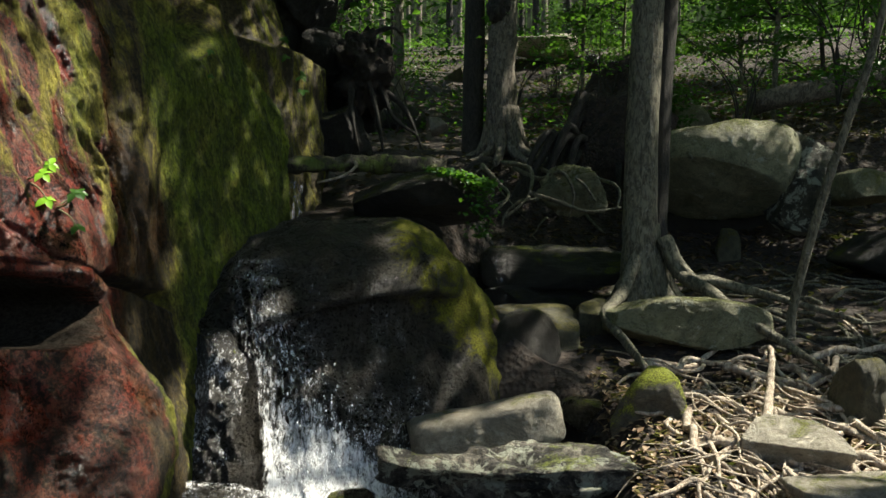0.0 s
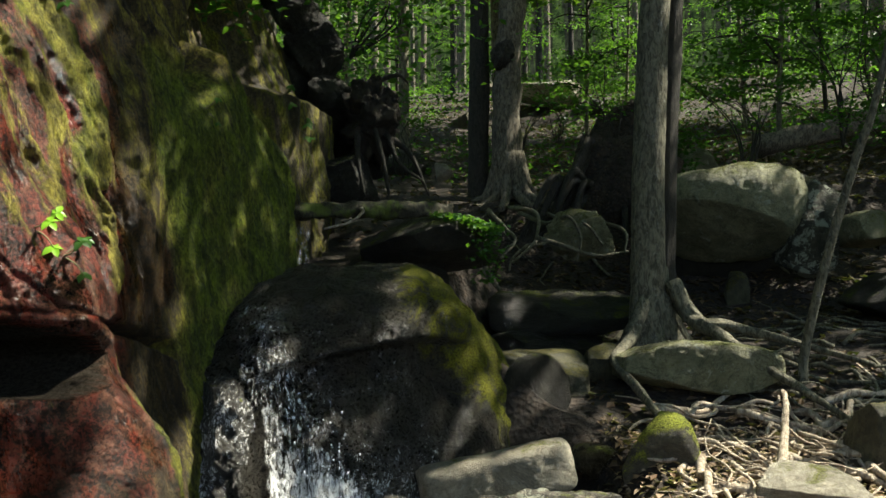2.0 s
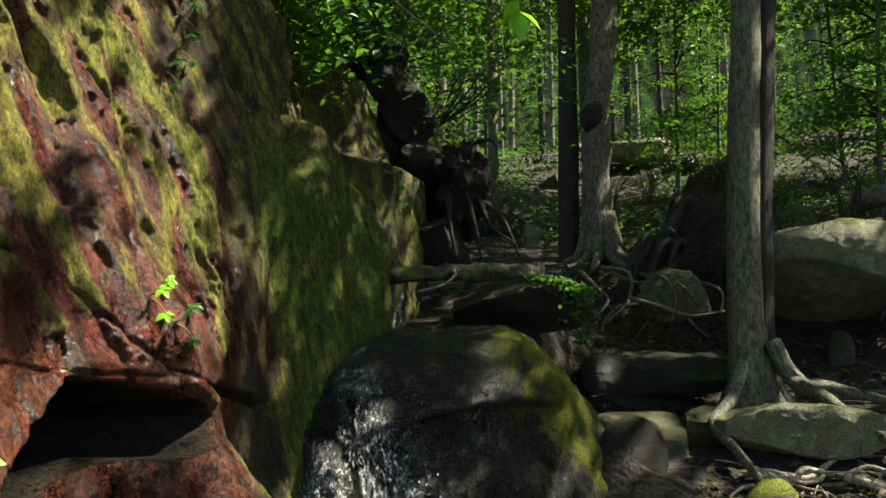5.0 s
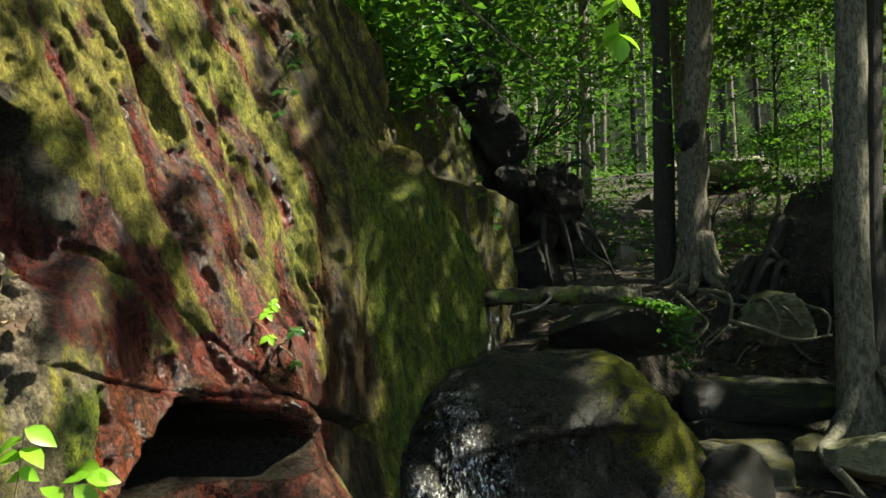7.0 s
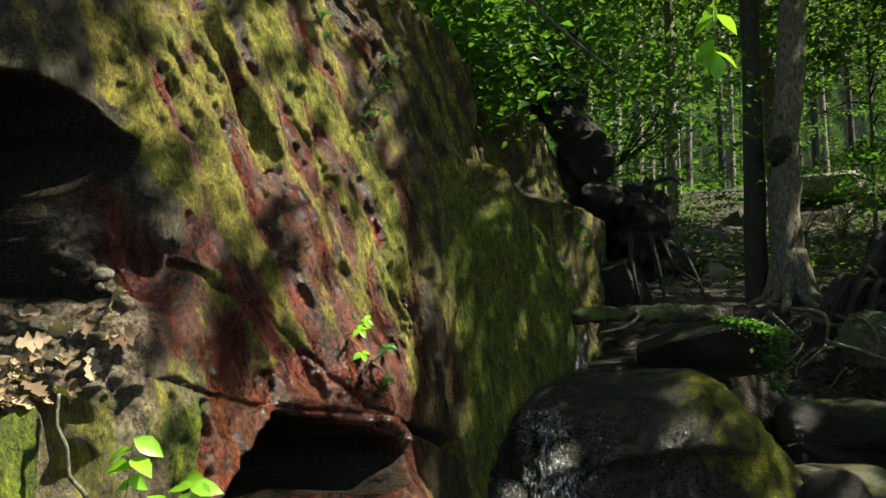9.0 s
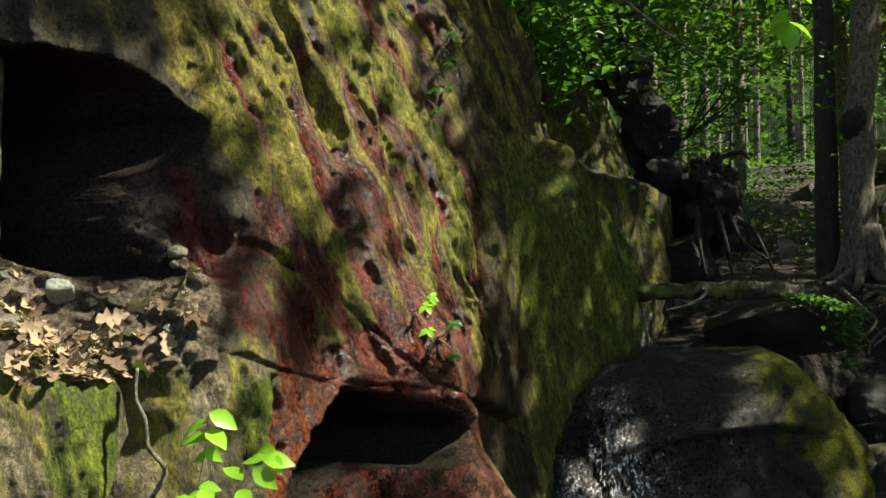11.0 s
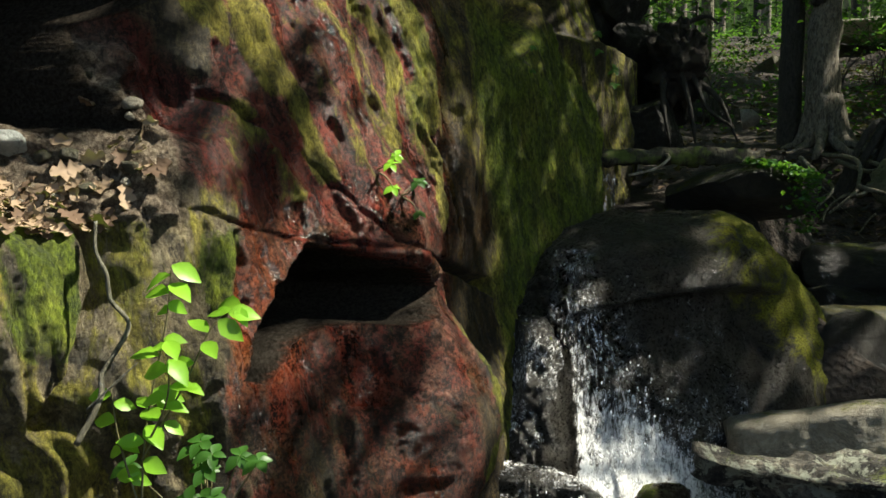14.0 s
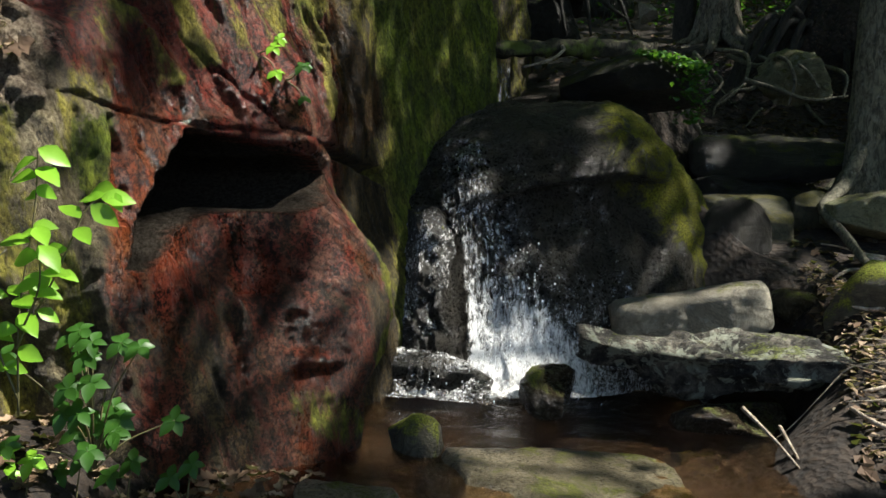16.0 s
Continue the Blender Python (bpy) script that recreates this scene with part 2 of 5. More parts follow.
def foam_material(name, cover, stretch=0.25, scale=26.0):
    """Broken white water: threads of foam with gaps between them; finer, specks painted as glints."""
    n = Net(name)
    w = n.place((1, 0.6, stretch))
    threads = n.noise(w, scale, 6, 0.72, 1.2)
    lumps = n.noise(n.place(), 17, 7, 0.75, 0.8)
    body = n.math("ADD", n.math("MULTIPLY", threads, 0.62), n.math("MULTIPLY", lumps, 0.38))
    body = n.math("ADD", body, n.math("MULTIPLY", n.attr("foam"), cover))
    alpha = n.ramp(body, 0.78, 0.94)
    n.bump(body, 0.8, 0.03)
    return n.set(Base_Color=(0.90, 0.90, 0.89), Roughness=0.25, Alpha=alpha, Specular_IOR_Level=0.6)


CLIFF = cliff_material()
SOIL = soil_material()
WATER = water_material()
FALL = foam_material("falling white water", 0.43, 0.3, 44)
SPLASH = foam_material("splashing foam", 0.42, 0.8, 60)
# White specks that stand in for sun glints on wet rock.
GLINT_PAINT = foam_material("white specks painted as glints", 0.42, 0.45, 85)
WET_BLACK = rock_material("wet black rock", (0.010, 0.009, 0.007), (0.095, 0.085, 0.066), wet=0.62, moss=0.10, moss_colour=(0.20, 0.20, 0.012), moss_up=0.1, painted=True)
WET_BROWN = rock_material("wet brown rock", (0.02, 0.014, 0.009), (0.13, 0.10, 0.06), wet=0.8, moss=0.22)
GREY = rock_material("dry grey-green rock", (0.13, 0.13, 0.065), (0.40, 0.39, 0.23), moss=0.30, moss_colour=(0.12, 0.13, 0.03), lichen=0.2)
TAN = rock_material("pale tan rock", (0.28, 0.245, 0.18), (0.70, 0.64, 0.50), moss=0.10, moss_colour=(0.16, 0.17, 0.03), blotch=0.45)
LAYERED = rock_material("layered grey rock", (0.022, 0.019, 0.014), (0.50, 0.45, 0.35), moss=0.06, moss_colour=(0.20, 0.24, 0.03), lichen=0.5, blotch=1.0)
MOSSY = rock_material("rock under bright moss", (0.07, 0.06, 0.04), (0.2, 0.18, 0.12), moss=0.5, moss_colour=(0.29, 0.32, 0.03))
OLIVE = rock_material("olive damp rock", (0.04, 0.036, 0.02), (0.16, 0.15, 0.085), moss=0.36, moss_colour=(0.11, 0.10, 0.02))
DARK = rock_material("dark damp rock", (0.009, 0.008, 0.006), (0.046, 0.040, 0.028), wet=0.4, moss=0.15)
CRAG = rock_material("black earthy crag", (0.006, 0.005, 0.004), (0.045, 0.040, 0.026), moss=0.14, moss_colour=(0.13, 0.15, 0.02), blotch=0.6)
WHITE = rock_material("white broken stone", (0.36, 0.38, 0.34), (0.78, 0.80, 0.74))
LOG_BARK = bark_material("damp mossy bark", (0.010, 0.009, 0.006), (0.085, 0.075, 0.045), 0.35)
LICHEN = rock_material("lichen-spotted rock", (0.03, 0.03, 0.02), (0.20, 0.19, 0.12), lichen=0.55, blotch=0.7)
BARK = bark_material("grey bark", (0.040, 0.037, 0.023), (0.20, 0.185, 0.125))
BARK_DARK = bark_material("dark bark", (0.008, 0.007, 0.005), (0.040, 0.034, 0.025))
BARK_PALE = bark_material("weathered pale bark", (0.04, 0.033, 0.023), (0.21, 0.18, 0.13))
BARK_MOSS = bark_material("mossy bark", (0.03, 0.026, 0.016), (0.2, 0.19, 0.11), 0.5)
ROOT = bark_material("dry root bark", (0.22, 0.165, 0.115), (0.60, 0.51, 0.39))
LEAF_CANOPY = leaf_material("canopy leaves", (0.035, 0.085, 0.012), (0.075, 0.15, 0.02))
LEAF_FAR = leaf_material("sunlit understorey leaves", (0.024, 0.095, 0.014), (0.060, 0.19, 0.028), 0.5)
LEAF_FRESH = leaf_material("fresh light-green leaves", (0.24, 0.54, 0.03), (0.36, 0.68, 0.05), 0.45, 0.4)
LEAF_DEEP = leaf_material("deep green leaves", (0.03, 0.10, 0.012), (0.06, 0.17, 0.02), 0.4, 0.45)
LEAF_DRY = leaf_material("dry fallen leaves", (0.20, 0.115, 0.06), (0.48, 0.36, 0.24), 0.2, 0.7)
LEAF_DRY_DARK = leaf_material("old brown leaves", (0.05, 0.028, 0.015), (0.20, 0.12, 0.07), 0.15, 0.8)
SLAB_WET = rock_material("wet tan slab", (0.09, 0.075, 0.045), (0.40, 0.34, 0.22), moss=0.12, moss_colour=(0.14, 0.15, 0.02), wet=0.6)
stalk = Net("green-brown stalk")
STALK = stalk.set(Base_Color=stalk.mix(stalk.noise(stalk.place(), 30), (0.10, 0.10, 0.03), (0.16, 0.13, 0.06)), Roughness=0.6)
drop = Net("bright water drops")
DROPS = drop.set(Base_Color=(0.9, 0.92, 0.93), Roughness=0.1)
far = Net("glowing distant woodland")
far_trunks = far.patch(far.place((1, 1, 0.04)), 1.3, 5, 0.65, 0.15)
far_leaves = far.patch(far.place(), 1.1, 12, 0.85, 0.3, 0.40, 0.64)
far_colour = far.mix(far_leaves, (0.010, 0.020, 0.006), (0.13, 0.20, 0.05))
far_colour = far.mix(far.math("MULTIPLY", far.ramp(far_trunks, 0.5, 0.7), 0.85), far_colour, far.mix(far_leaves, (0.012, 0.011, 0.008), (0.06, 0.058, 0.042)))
# Faint glow and pale specks stand in for sunlight on far leaves.
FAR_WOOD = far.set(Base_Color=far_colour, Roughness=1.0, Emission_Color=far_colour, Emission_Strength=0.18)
earth = Net("dark root-bound earth")
earth_grain = earth.patch(earth.place(), 16, 9, 0.78, 0.8)
earth.bump(earth.math("ADD", earth_grain, earth.noise(earth.place(), 70, 5, 0.75)), 1.0, 0.05)
EARTH = earth.set(Base_Color=earth.mix(earth_grain, (0.007, 0.005, 0.004), (0.040, 0.030, 0.020)), Roughness=0.95)
from mathutils.bvhtree import BVHTree


# ---- building tools ----
def lattice(ix, iy, iz, seed):
    h = (ix * 374761393 + iy * 668265263 + iz * 2147483647 + seed * 1274126177) & 0xFFFFFFFF
    h = ((h ^ (h >> 13)) * 1274126177) & 0xFFFFFFFF
    return ((h ^ (h >> 16)) & 0xFFFF) / 32767.5 - 1.0


def vnoise(p, seed=0):
    """Smooth noise from -1 to 1 at the points p."""
    p = np.asarray(p, float)
    i = np.floor(p).astype(np.int64)
    f = p - i
    f = f * f * f * (f * (f * 6 - 15) + 10)
    total = 0
    for dx in (0, 1):
        for dy in (0, 1):
            for dz in (0, 1):
                wgt = (f[:, 0] if dx else 1 - f[:, 0]) * (f[:, 1] if dy else 1 - f[:, 1]) * (f[:, 2] if dz else 1 - f[:, 2])
                total = total + wgt * lattice(i[:, 0] + dx, i[:, 1] + dy, i[:, 2] + dz, seed)
    return total


def fbm(p, octaves=4, seed=0, gain=0.5):
    p = np.asarray(p, float)
    total, amp = 0, 1.0
    for o in range(octaves):
        total = total + amp * vnoise(p * 2.03 ** o + 17.3 * o, seed + o)
        amp *= gain
    return total


def smooth(lo, hi, x):
    t = np.clip((x - lo) / (hi - lo), 0, 1)
    return t * t * (3 - 2 * t)


def mesh_of(name, verts, faces, material, attributes=None, shade=True):
    me = bpy.data.meshes.new(name)
    me.from_pydata(np.asarray(verts).tolist(), [], np.asarray(faces).tolist() if not isinstance(faces, list) else faces)
    me.materials.append(material)
    for key, values in (attributes or {}).items():
        me.attributes.new(key, "FLOAT", "POINT").data.foreach_set("value", np.asarray(values, np.float32))
    if shade:
        me.polygons.foreach_set("use_smooth", np.ones(len(me.polygons), bool))
    me.update()
    return me


def thing(name, label, category, group="", kind="", at=None):
    ob = new(name)
    if at is not None:
        ob.matrix_world = at
    return tagged(ob, label, category, group, kind)


def part(name, me, parent, label="", kind=""):
    """A mesh as one part under a thing; its points are given in the parent's space."""
    ob = new(name, me)
    ob.parent = parent
    return tagged(ob, label, kind=kind)


def solo(name, me, label, category, group="", kind="", at=None):
    ob = new(name, me)
    if at is not None:
        ob.matrix_world = at
    return tagged(ob, label, category, group, kind)


BALLS = {}


def ball(level):
    if level not in BALLS:
        bm = bmesh.new()
        bmesh.ops.create_icosphere(bm, subdivisions=level, radius=1)
        BALLS[level] = (np.array([v.co[:] for v in bm.verts]), [[v.index for v in f.verts] for f in bm.faces])
        bm.free()
    return BALLS[level]


def rock_mesh(name, size, material, seed, level=5, square=3.0, cuts=9, rough=0.09, layers=0.0):
    """A weathered stone: a rounded block with broken faces and an uneven skin."""
    v, faces = ball(level)
    rng = np.random.RandomState(seed)
    p = v / (np.abs(v) ** square).sum(1)[:, None] ** (1 / square)
    for _ in range(cuts):
        nrm = rng.normal(size=3)
        nrm /= np.linalg.norm(nrm)
        d = rng.uniform(0.56, 0.9)
        over = np.maximum(p @ nrm - d, 0)
        p = p - over[:, None] * nrm * 0.88
    half = np.array(size) / 2
    q = p * half
    s = half.min()
    skin = fbm(q / s * 0.8 + seed * 3.7, 3, seed) * rough + (0.4 - np.abs(fbm(q / s * 2.6 + seed, 4, seed + 5))) * rough * 0.5 + fbm(q / s * 9 + seed, 2, seed + 7) * rough * 0.10
    if layers:
        skin = skin + layers * np.round(vnoise(q / s * np.array([0.5, 0.5, 3.5]) + seed, seed + 9) * 3) / 3
    q = q + v * skin[:, None] * s
    return mesh_of(name, q, faces, material)


def rock(label, at, size, material, seed, turn=0, tilt=0, lean=0, name="rock", category="rock", group="", **kw):
    return solo(name, rock_mesh(name, size, material, seed, **kw), label, category, group, at=pose(*at, tilt, lean, turn))


def tube_data(points, radii, sides=10, rough=0.0, seed=0):
    pts = [Vector(p) for p in points]
    verts, faces = [], []
    side = Vector((1, 0, 0))
    for k, p in enumerate(pts):
        along = (pts[min(k + 1, len(pts) - 1)] - pts[max(k - 1, 0)]).normalized()
        side = (side - along * side.dot(along))
        side = side.normalized() if side.length > 1e-4 else along.orthogonal().normalized()
        other = along.cross(side)
        for j in range(sides):
            a = 2 * math.pi * j / sides
            r = radii[k] * (1 + rough * noise.noise(Vector((math.cos(a) * 1.5 + seed, math.sin(a) * 1.5, k * 0.35))))
            verts.append(p + (side * math.cos(a) + other * math.sin(a)) * r)
    for k in range(len(pts) - 1):
        for j in range(sides):
            a, b = k * sides + j, k * sides + (j + 1) % sides
            faces.append((a, b, b + sides, a + sides))
    faces.append(tuple(range(sides - 1, -1, -1)))
    faces.append(tuple((len(pts) - 1) * sides + j for j in range(sides)))
    return verts, faces


def joined(datas):
    verts, faces = [], []
    for v, f in datas:
        o = len(verts)
        verts += [tuple(x) for x in v]
        faces += [tuple(i + o for i in face) for face in f]
    return verts, faces


def spline(points, steps=8):
    """A smooth line through the points (Catmull-Rom)."""
    p = [Vector(q) for q in points]
    p = [p[0] * 2 - p[1]] + p + [p[-1] * 2 - p[-2]]
    out = []
    for k in range(1, len(p) - 2):
        for j in range(steps):
            t = j / steps
            out.append(0.5 * (2 * p[k] + (p[k + 1] - p[k - 1]) * t + (2 * p[k - 1] - 5 * p[k] + 4 * p[k + 1] - p[k + 2]) * t * t
                              + (3 * p[k] - p[k - 1] - 3 * p[k + 1] + p[k + 2]) * t ** 3))
    return out + [p[-2]]


def limb(points, r0, r1, sides=10, rough=0.15, seed=0, steps=8, power=1.0):
    line = spline(points, steps)
    n = len(line) - 1
    return tube_data(line, [r0 + (r1 - r0) * (k / n) ** power for k in range(n + 1)], sides, rough, seed)


def leaf_cloud(name, centres, sizes, material, rng, flat=0.5, slim=0.55):
    """Many small leaves, each a pointed blade folded along its middle."""
    n = len(centres)
    c = np.asarray(centres, float)
    a = rng.uniform(0, 2 * np.pi, n)
    way = np.stack([np.cos(a), np.sin(a), rng.normal(-0.15, 0.35, n)], 1)
    way /= np.linalg.norm(way, axis=1)[:, None]
    nrm = rng.normal(size=(n, 3)) * (1 - flat) + np.array([0, 0, 1]) * flat
    side = np.cross(way, nrm)
    side /= np.linalg.norm(side, axis=1)[:, None] + 1e-9
    top = np.cross(side, way)
    s = np.asarray(sizes)[:, None]
    v = np.stack([c - way * s * 0.5, c + side * s * slim * 0.5 + top * s * 0.10, c + way * s * 0.5 - top * s * 0.08, c - side * s * slim * 0.5 + top * s * 0.10], 1).reshape(-1, 3)
    base = np.arange(n) * 4
    faces = np.concatenate([np.stack([base, base + 1, base + 2], 1), np.stack([base, base + 2, base + 3], 1)])
    return mesh_of(name, v, faces, material, shade=False)


# ---- the lie of the land ----
STREAM_Z = 0.0


def ground_height(x, y):
    x, y = np.asarray(x, float), np.asarray(y, float)
    bank = np.interp(y, [-60, -3, 0, 2.8, 3.4, 4.0, 4.6, 5.2, 5.8, 6.4, 7.6, 8.6, 9.2, 10, 13, 18, 22, 30, 60, 400],
                     [1.5, 0.0, -0.15, -0.02, 0.10, 0.24, 0.38, 0.52, 0.72, 0.90, 1.12, 1.55, 2.15, 2.40, 3.1, 4.6, 5.9, 7.6, 11, 20])
    bank = bank + 0.10 * np.clip(x - 1.6, 0, 6) * smooth(2.5, 5, y)
    gully = np.interp(y, [-60, 0, 2.4, 2.8, 5.0, 5.3, 5.7, 6.3, 8, 10, 13, 18, 22, 30, 60, 400],
                      [1.5, -0.15, -0.05, -0.28, -0.28, 0.9, 1.25, 1.55, 2.0, 2.38, 3.1, 4.6, 5.9, 7.6, 11, 20])
    mixed = smooth(0.95, 0.35, x + 0.18 * np.sin(y * 2.3) + 0.25 * np.clip(y - 4.4, 0, 2))
    z = bank + (gully - bank) * mixed
    left = smooth(-1.35, -1.9, x + 0.1 * np.sin(y * 3)) * smooth(4.2, 3.2, y)
    z = z + left * (0.10 - z + 0.3 * np.clip(-1.6 - x, 0, 1))
    p = np.stack([x, y, x * 0], -1).reshape(-1, 3)
    wob = (fbm(p * 0.9, 3, 3) * 0.06 + fbm(p * 4, 3, 8) * 0.022).reshape(x.shape)
    far = (fbm(p * 0.18, 3, 21) * 0.5).reshape(x.shape) * smooth(12, 20, y)
    return z + wob + far


def axis(lo, near_lo, near_hi, hi, step, growth=1.16):
    out, s = list(np.arange(near_lo, near_hi, step)), step
    while out[-1] < hi:
        s *= growth
        out.append(out[-1] + s)
    s = step
    while out[0] > lo:
        s *= growth
        out.insert(0, out[0] - s)
    return np.array(out)


gx, gy = axis(-400, -3, 4, 400, 0.05), axis(-400, 1.5, 10.5, 500, 0.05)
GX, GY = np.meshgrid(gx, gy, indexing="ij")
GZ = ground_height(GX, GY)
nx, ny = GX.shape
idx = np.arange(nx * ny).reshape(nx, ny)
quads = np.stack([idx[:-1, :-1], idx[1:, :-1], idx[1:, 1:], idx[:-1, 1:]], -1).reshape(-1, 4)
solo("ground", mesh_of("ground", np.stack([GX, GY, GZ], -1).reshape(-1, 3), quads, SOIL),
     "dark forest soil with leaf litter rising away from the stream", "ground", kind="structure")


# ---- the rock face along the stream ----
def to_line(y, z, line):
    """How far the points lie from a line on the face."""
    best = np.full(np.shape(y), 9.0)
    for (y0, z0), (y1, z1) in zip(line[:-1], line[1:]):
        dy, dz = y1 - y0, z1 - z0
        t = np.clip(((y - y0) * dy + (z - z0) * dz) / (dy * dy + dz * dz), 0, 1)
        best = np.minimum(best, np.hypot(y - y0 - t * dy, z - z0 - t * dz))
    return best


def inside(y, z, outline):
    """How deep the points lie inside an outline on the face; negative outside."""
    closed = outline + outline[:1]
    odd = np.zeros(np.shape(y), bool)
    for (y0, z0), (y1, z1) in zip(closed[:-1], closed[1:]):
        odd ^= ((z0 > z) != (z1 > z)) & (y < (y1 - y0) * (z - z0) / (z1 - z0 + 1e-9) + y0)
    d = to_line(y, z, closed)
    return np.where(odd, d, -d)


def cells(p, seed):
    """Distance to the nearest of scattered points, one in each unit cell."""
    i = np.floor(p).astype(np.int64)
    best = np.full(len(p), 9.0)
    for dx in (-1, 0, 1):
        for dy in (-1, 0, 1):
            for dz in (-1, 0, 1):
                c = i + np.array([dx, dy, dz])
                at = np.stack([lattice(c[:, 0], c[:, 1], c[:, 2], seed + k) for k in range(3)], 1) * 0.5 + 0.5
                best = np.minimum(best, ((c + at - p) ** 2).sum(1))
    return np.sqrt(best)


BIG_HOLLOW = [(1.6, 2.50), (2.1, 2.44), (2.37, 2.43), (2.55, 2.37), (2.66, 2.25), (2.60, 2.12), (2.49, 2.03), (2.46, 1.86), (2.52, 1.68), (2.36, 1.65), (2.26, 1.70), (2.17, 1.81), (2.07, 1.89), (1.6, 1.93)]
SMALL_HOLLOW = [(3.00, 1.305), (3.12, 1.285), (3.24, 1.255), (3.40, 1.19), (3.47, 1.14), (3.38, 1.06), (3.24, 0.99), (3.07, 0.985), (2.94, 0.955), (2.83, 0.80), (2.77, 0.82), (2.80, 1.00), (2.90, 1.17)]
LOW_JOINT = [(2.55, 1.43), (2.76, 1.36), (2.99, 1.325), (3.26, 1.31), (3.49, 1.25)]
HIGH_JOINT = [(2.74, 1.82), (2.89, 1.73), (3.04, 1.63), (3.12, 1.52), (3.21, 1.40), (3.28, 1.32), (3.46, 1.26)]
SLIT = [(3.50, 1.24), (3.98, 1.21), (4.37, 1.10)]
CREVICE = [(2.35, 1.36), (2.38, 1.15), (2.34, 0.9), (2.28, 0.7)]


def face_x(y, z):
    """How far the face stands out, at y along it and height z."""
    x = np.interp(y, [-2, 1, 2.04, 2.34, 2.75, 3.05, 3.32, 3.5, 3.7, 3.95, 4.3, 5.0, 5.5, 5.62, 5.85, 6.1, 6.35, 6.9, 7.3, 7.8],
                  [-2.9, -2.75, -2.34, -2.08, -1.80, -1.62, -1.30, -1.28, -1.40, -1.36, -1.28, -1.10, -0.97, -1.06, -1.30, -1.32, -1.05, -0.93, -0.95, -1.0])
    # the jutting corner fades out above the joint
    x = x - 0.20 * smooth(1.4, 2.0, z) * np.exp(-((y - 3.42) / 0.2) ** 2)
    near, over = smooth(4.3, 3.6, y), np.clip(z - 1.35, 0, 9)
    x = x - 0.24 * over * near - (0.05 * over + 0.12 * np.clip(z - 2.1, 0, 9)) * (1 - near) * smooth(6.1, 5.6, y)
    x = x + 0.10 * smooth(1.2, 0.2, z) * smooth(2.4, 3.0, y) * smooth(4.2, 3.4, y)
    x = x - 0.26 * smooth(0.95, 0.25, z) * smooth(2.95, 2.55, y)
    # rounded bulge under the small hollow
    x = x + 0.20 * np.exp(-((y - 3.44) / 0.26) ** 2 - ((z - 0.60) / 0.40) ** 2)
    # littered slope under the large hollow
    x = x - (0.80 * np.clip(z - 1.36, 0, 0.55) + 0.05 * smooth(1.34, 1.40, z)) * smooth(2.56, 2.34, y) * smooth(2.45, 2.2, z)
    x = x - 0.07 * np.exp(-((y - 2.22) / 0.09) ** 2) * smooth(1.22, 1.34, z) * smooth(1.6, 1.45, z)
    x = x - 1.3 * smooth(0.0, 0.05, inside(y, z, BIG_HOLLOW))
    # rock beside the hollow, set back to fall into shade
    x = x - 0.14 * smooth(0.15, 0.05, to_line(y, z, [(2.58, 1.98), (2.63, 1.76)]))
    x = x - 0.65 * smooth(0.0, 0.035, inside(y, z, SMALL_HOLLOW))
    x = x + 0.035 * smooth(0.05, 0.01, to_line(y, z, [(3.02, 1.335), (3.3, 1.28), (3.46, 1.21)]))
    # long joints
    x = x - 0.035 * np.exp(-(to_line(y, z, LOW_JOINT) / 0.0055) ** 2)
    x = x - 0.045 * np.exp(-(to_line(y, z, HIGH_JOINT) / 0.008) ** 2) - 0.09 * np.exp(-(to_line(y, z, HIGH_JOINT[:2]) / 0.016) ** 2)
    x = x - 0.15 * np.exp(-(to_line(y, z, SLIT) / 0.022) ** 2)
    x = x - 0.16 * np.exp(-(to_line(y, z, CREVICE) / 0.035) ** 2)
    x = x - 0.05 * np.exp(-(to_line(y, z, [(2.72, 1.33), (2.77, 1.1), (2.76, 0.8)]) / 0.02) ** 2)
    # dark crease leaning through the mossy wall, and the wall's far end falling away
    x = x - 0.45 * np.exp(-((y - 4.82 - 0.55 * (z - 2.85)) / 0.12) ** 2) * smooth(2.25, 2.55, z)
    crest = np.interp(y, [4.6, 5.0, 5.5, 6.0], [2.95, 2.52, 2.16, 2.1])
    x = x - 0.36 * smooth(0.0, 0.30, z - crest) * smooth(4.65, 5.0, y) * smooth(6.2, 5.8, y)
    # rounded far block with a shelf, and the slope above it
    x = x - 0.20 * smooth(2.74, 2.84, z) * smooth(5.9, 6.2, y) - 0.40 * np.clip(z - 2.85, 0, 2) * smooth(5.3, 6.2, y)
    return x


def face_top(y):
    return np.interp(y, [-2, 3.0, 4.0, 4.7, 5.5, 6.2, 6.9, 7.3, 7.8], [4.4, 4.3, 3.55, 3.2, 3.3, 3.75, 3.9, 3.4, 2.8])


fy, fv = np.concatenate([np.arange(-2, 1.7, 0.06), np.arange(1.7, 4.4, 0.0075), np.arange(4.4, 6.6, 0.010), np.arange(6.6, 7.8, 0.04)]), np.concatenate([np.linspace(0, 0.86, 500), np.linspace(0.862, 1, 60)])
FY, FV = np.meshgrid(fy, fv, indexing="ij")
TOPZ = face_top(FY)
FZ = -0.35 + (TOPZ + 0.35) * np.clip(FV / 0.93, 0, 1)
flat = np.stack([FY * 0, FY, FZ], -1).reshape(-1, 3)
wave = [(vnoise(flat * 4.5, 21 + k) * 0.014 + vnoise(flat * 14, 23 + k) * 0.010).reshape(FY.shape) for k in (0, 1)]
WY, WZ = FY + wave[0], FZ + wave[1]
FX = face_x(WY, WZ)
back = np.clip((FV - 0.93) / 0.07, 0, 1)
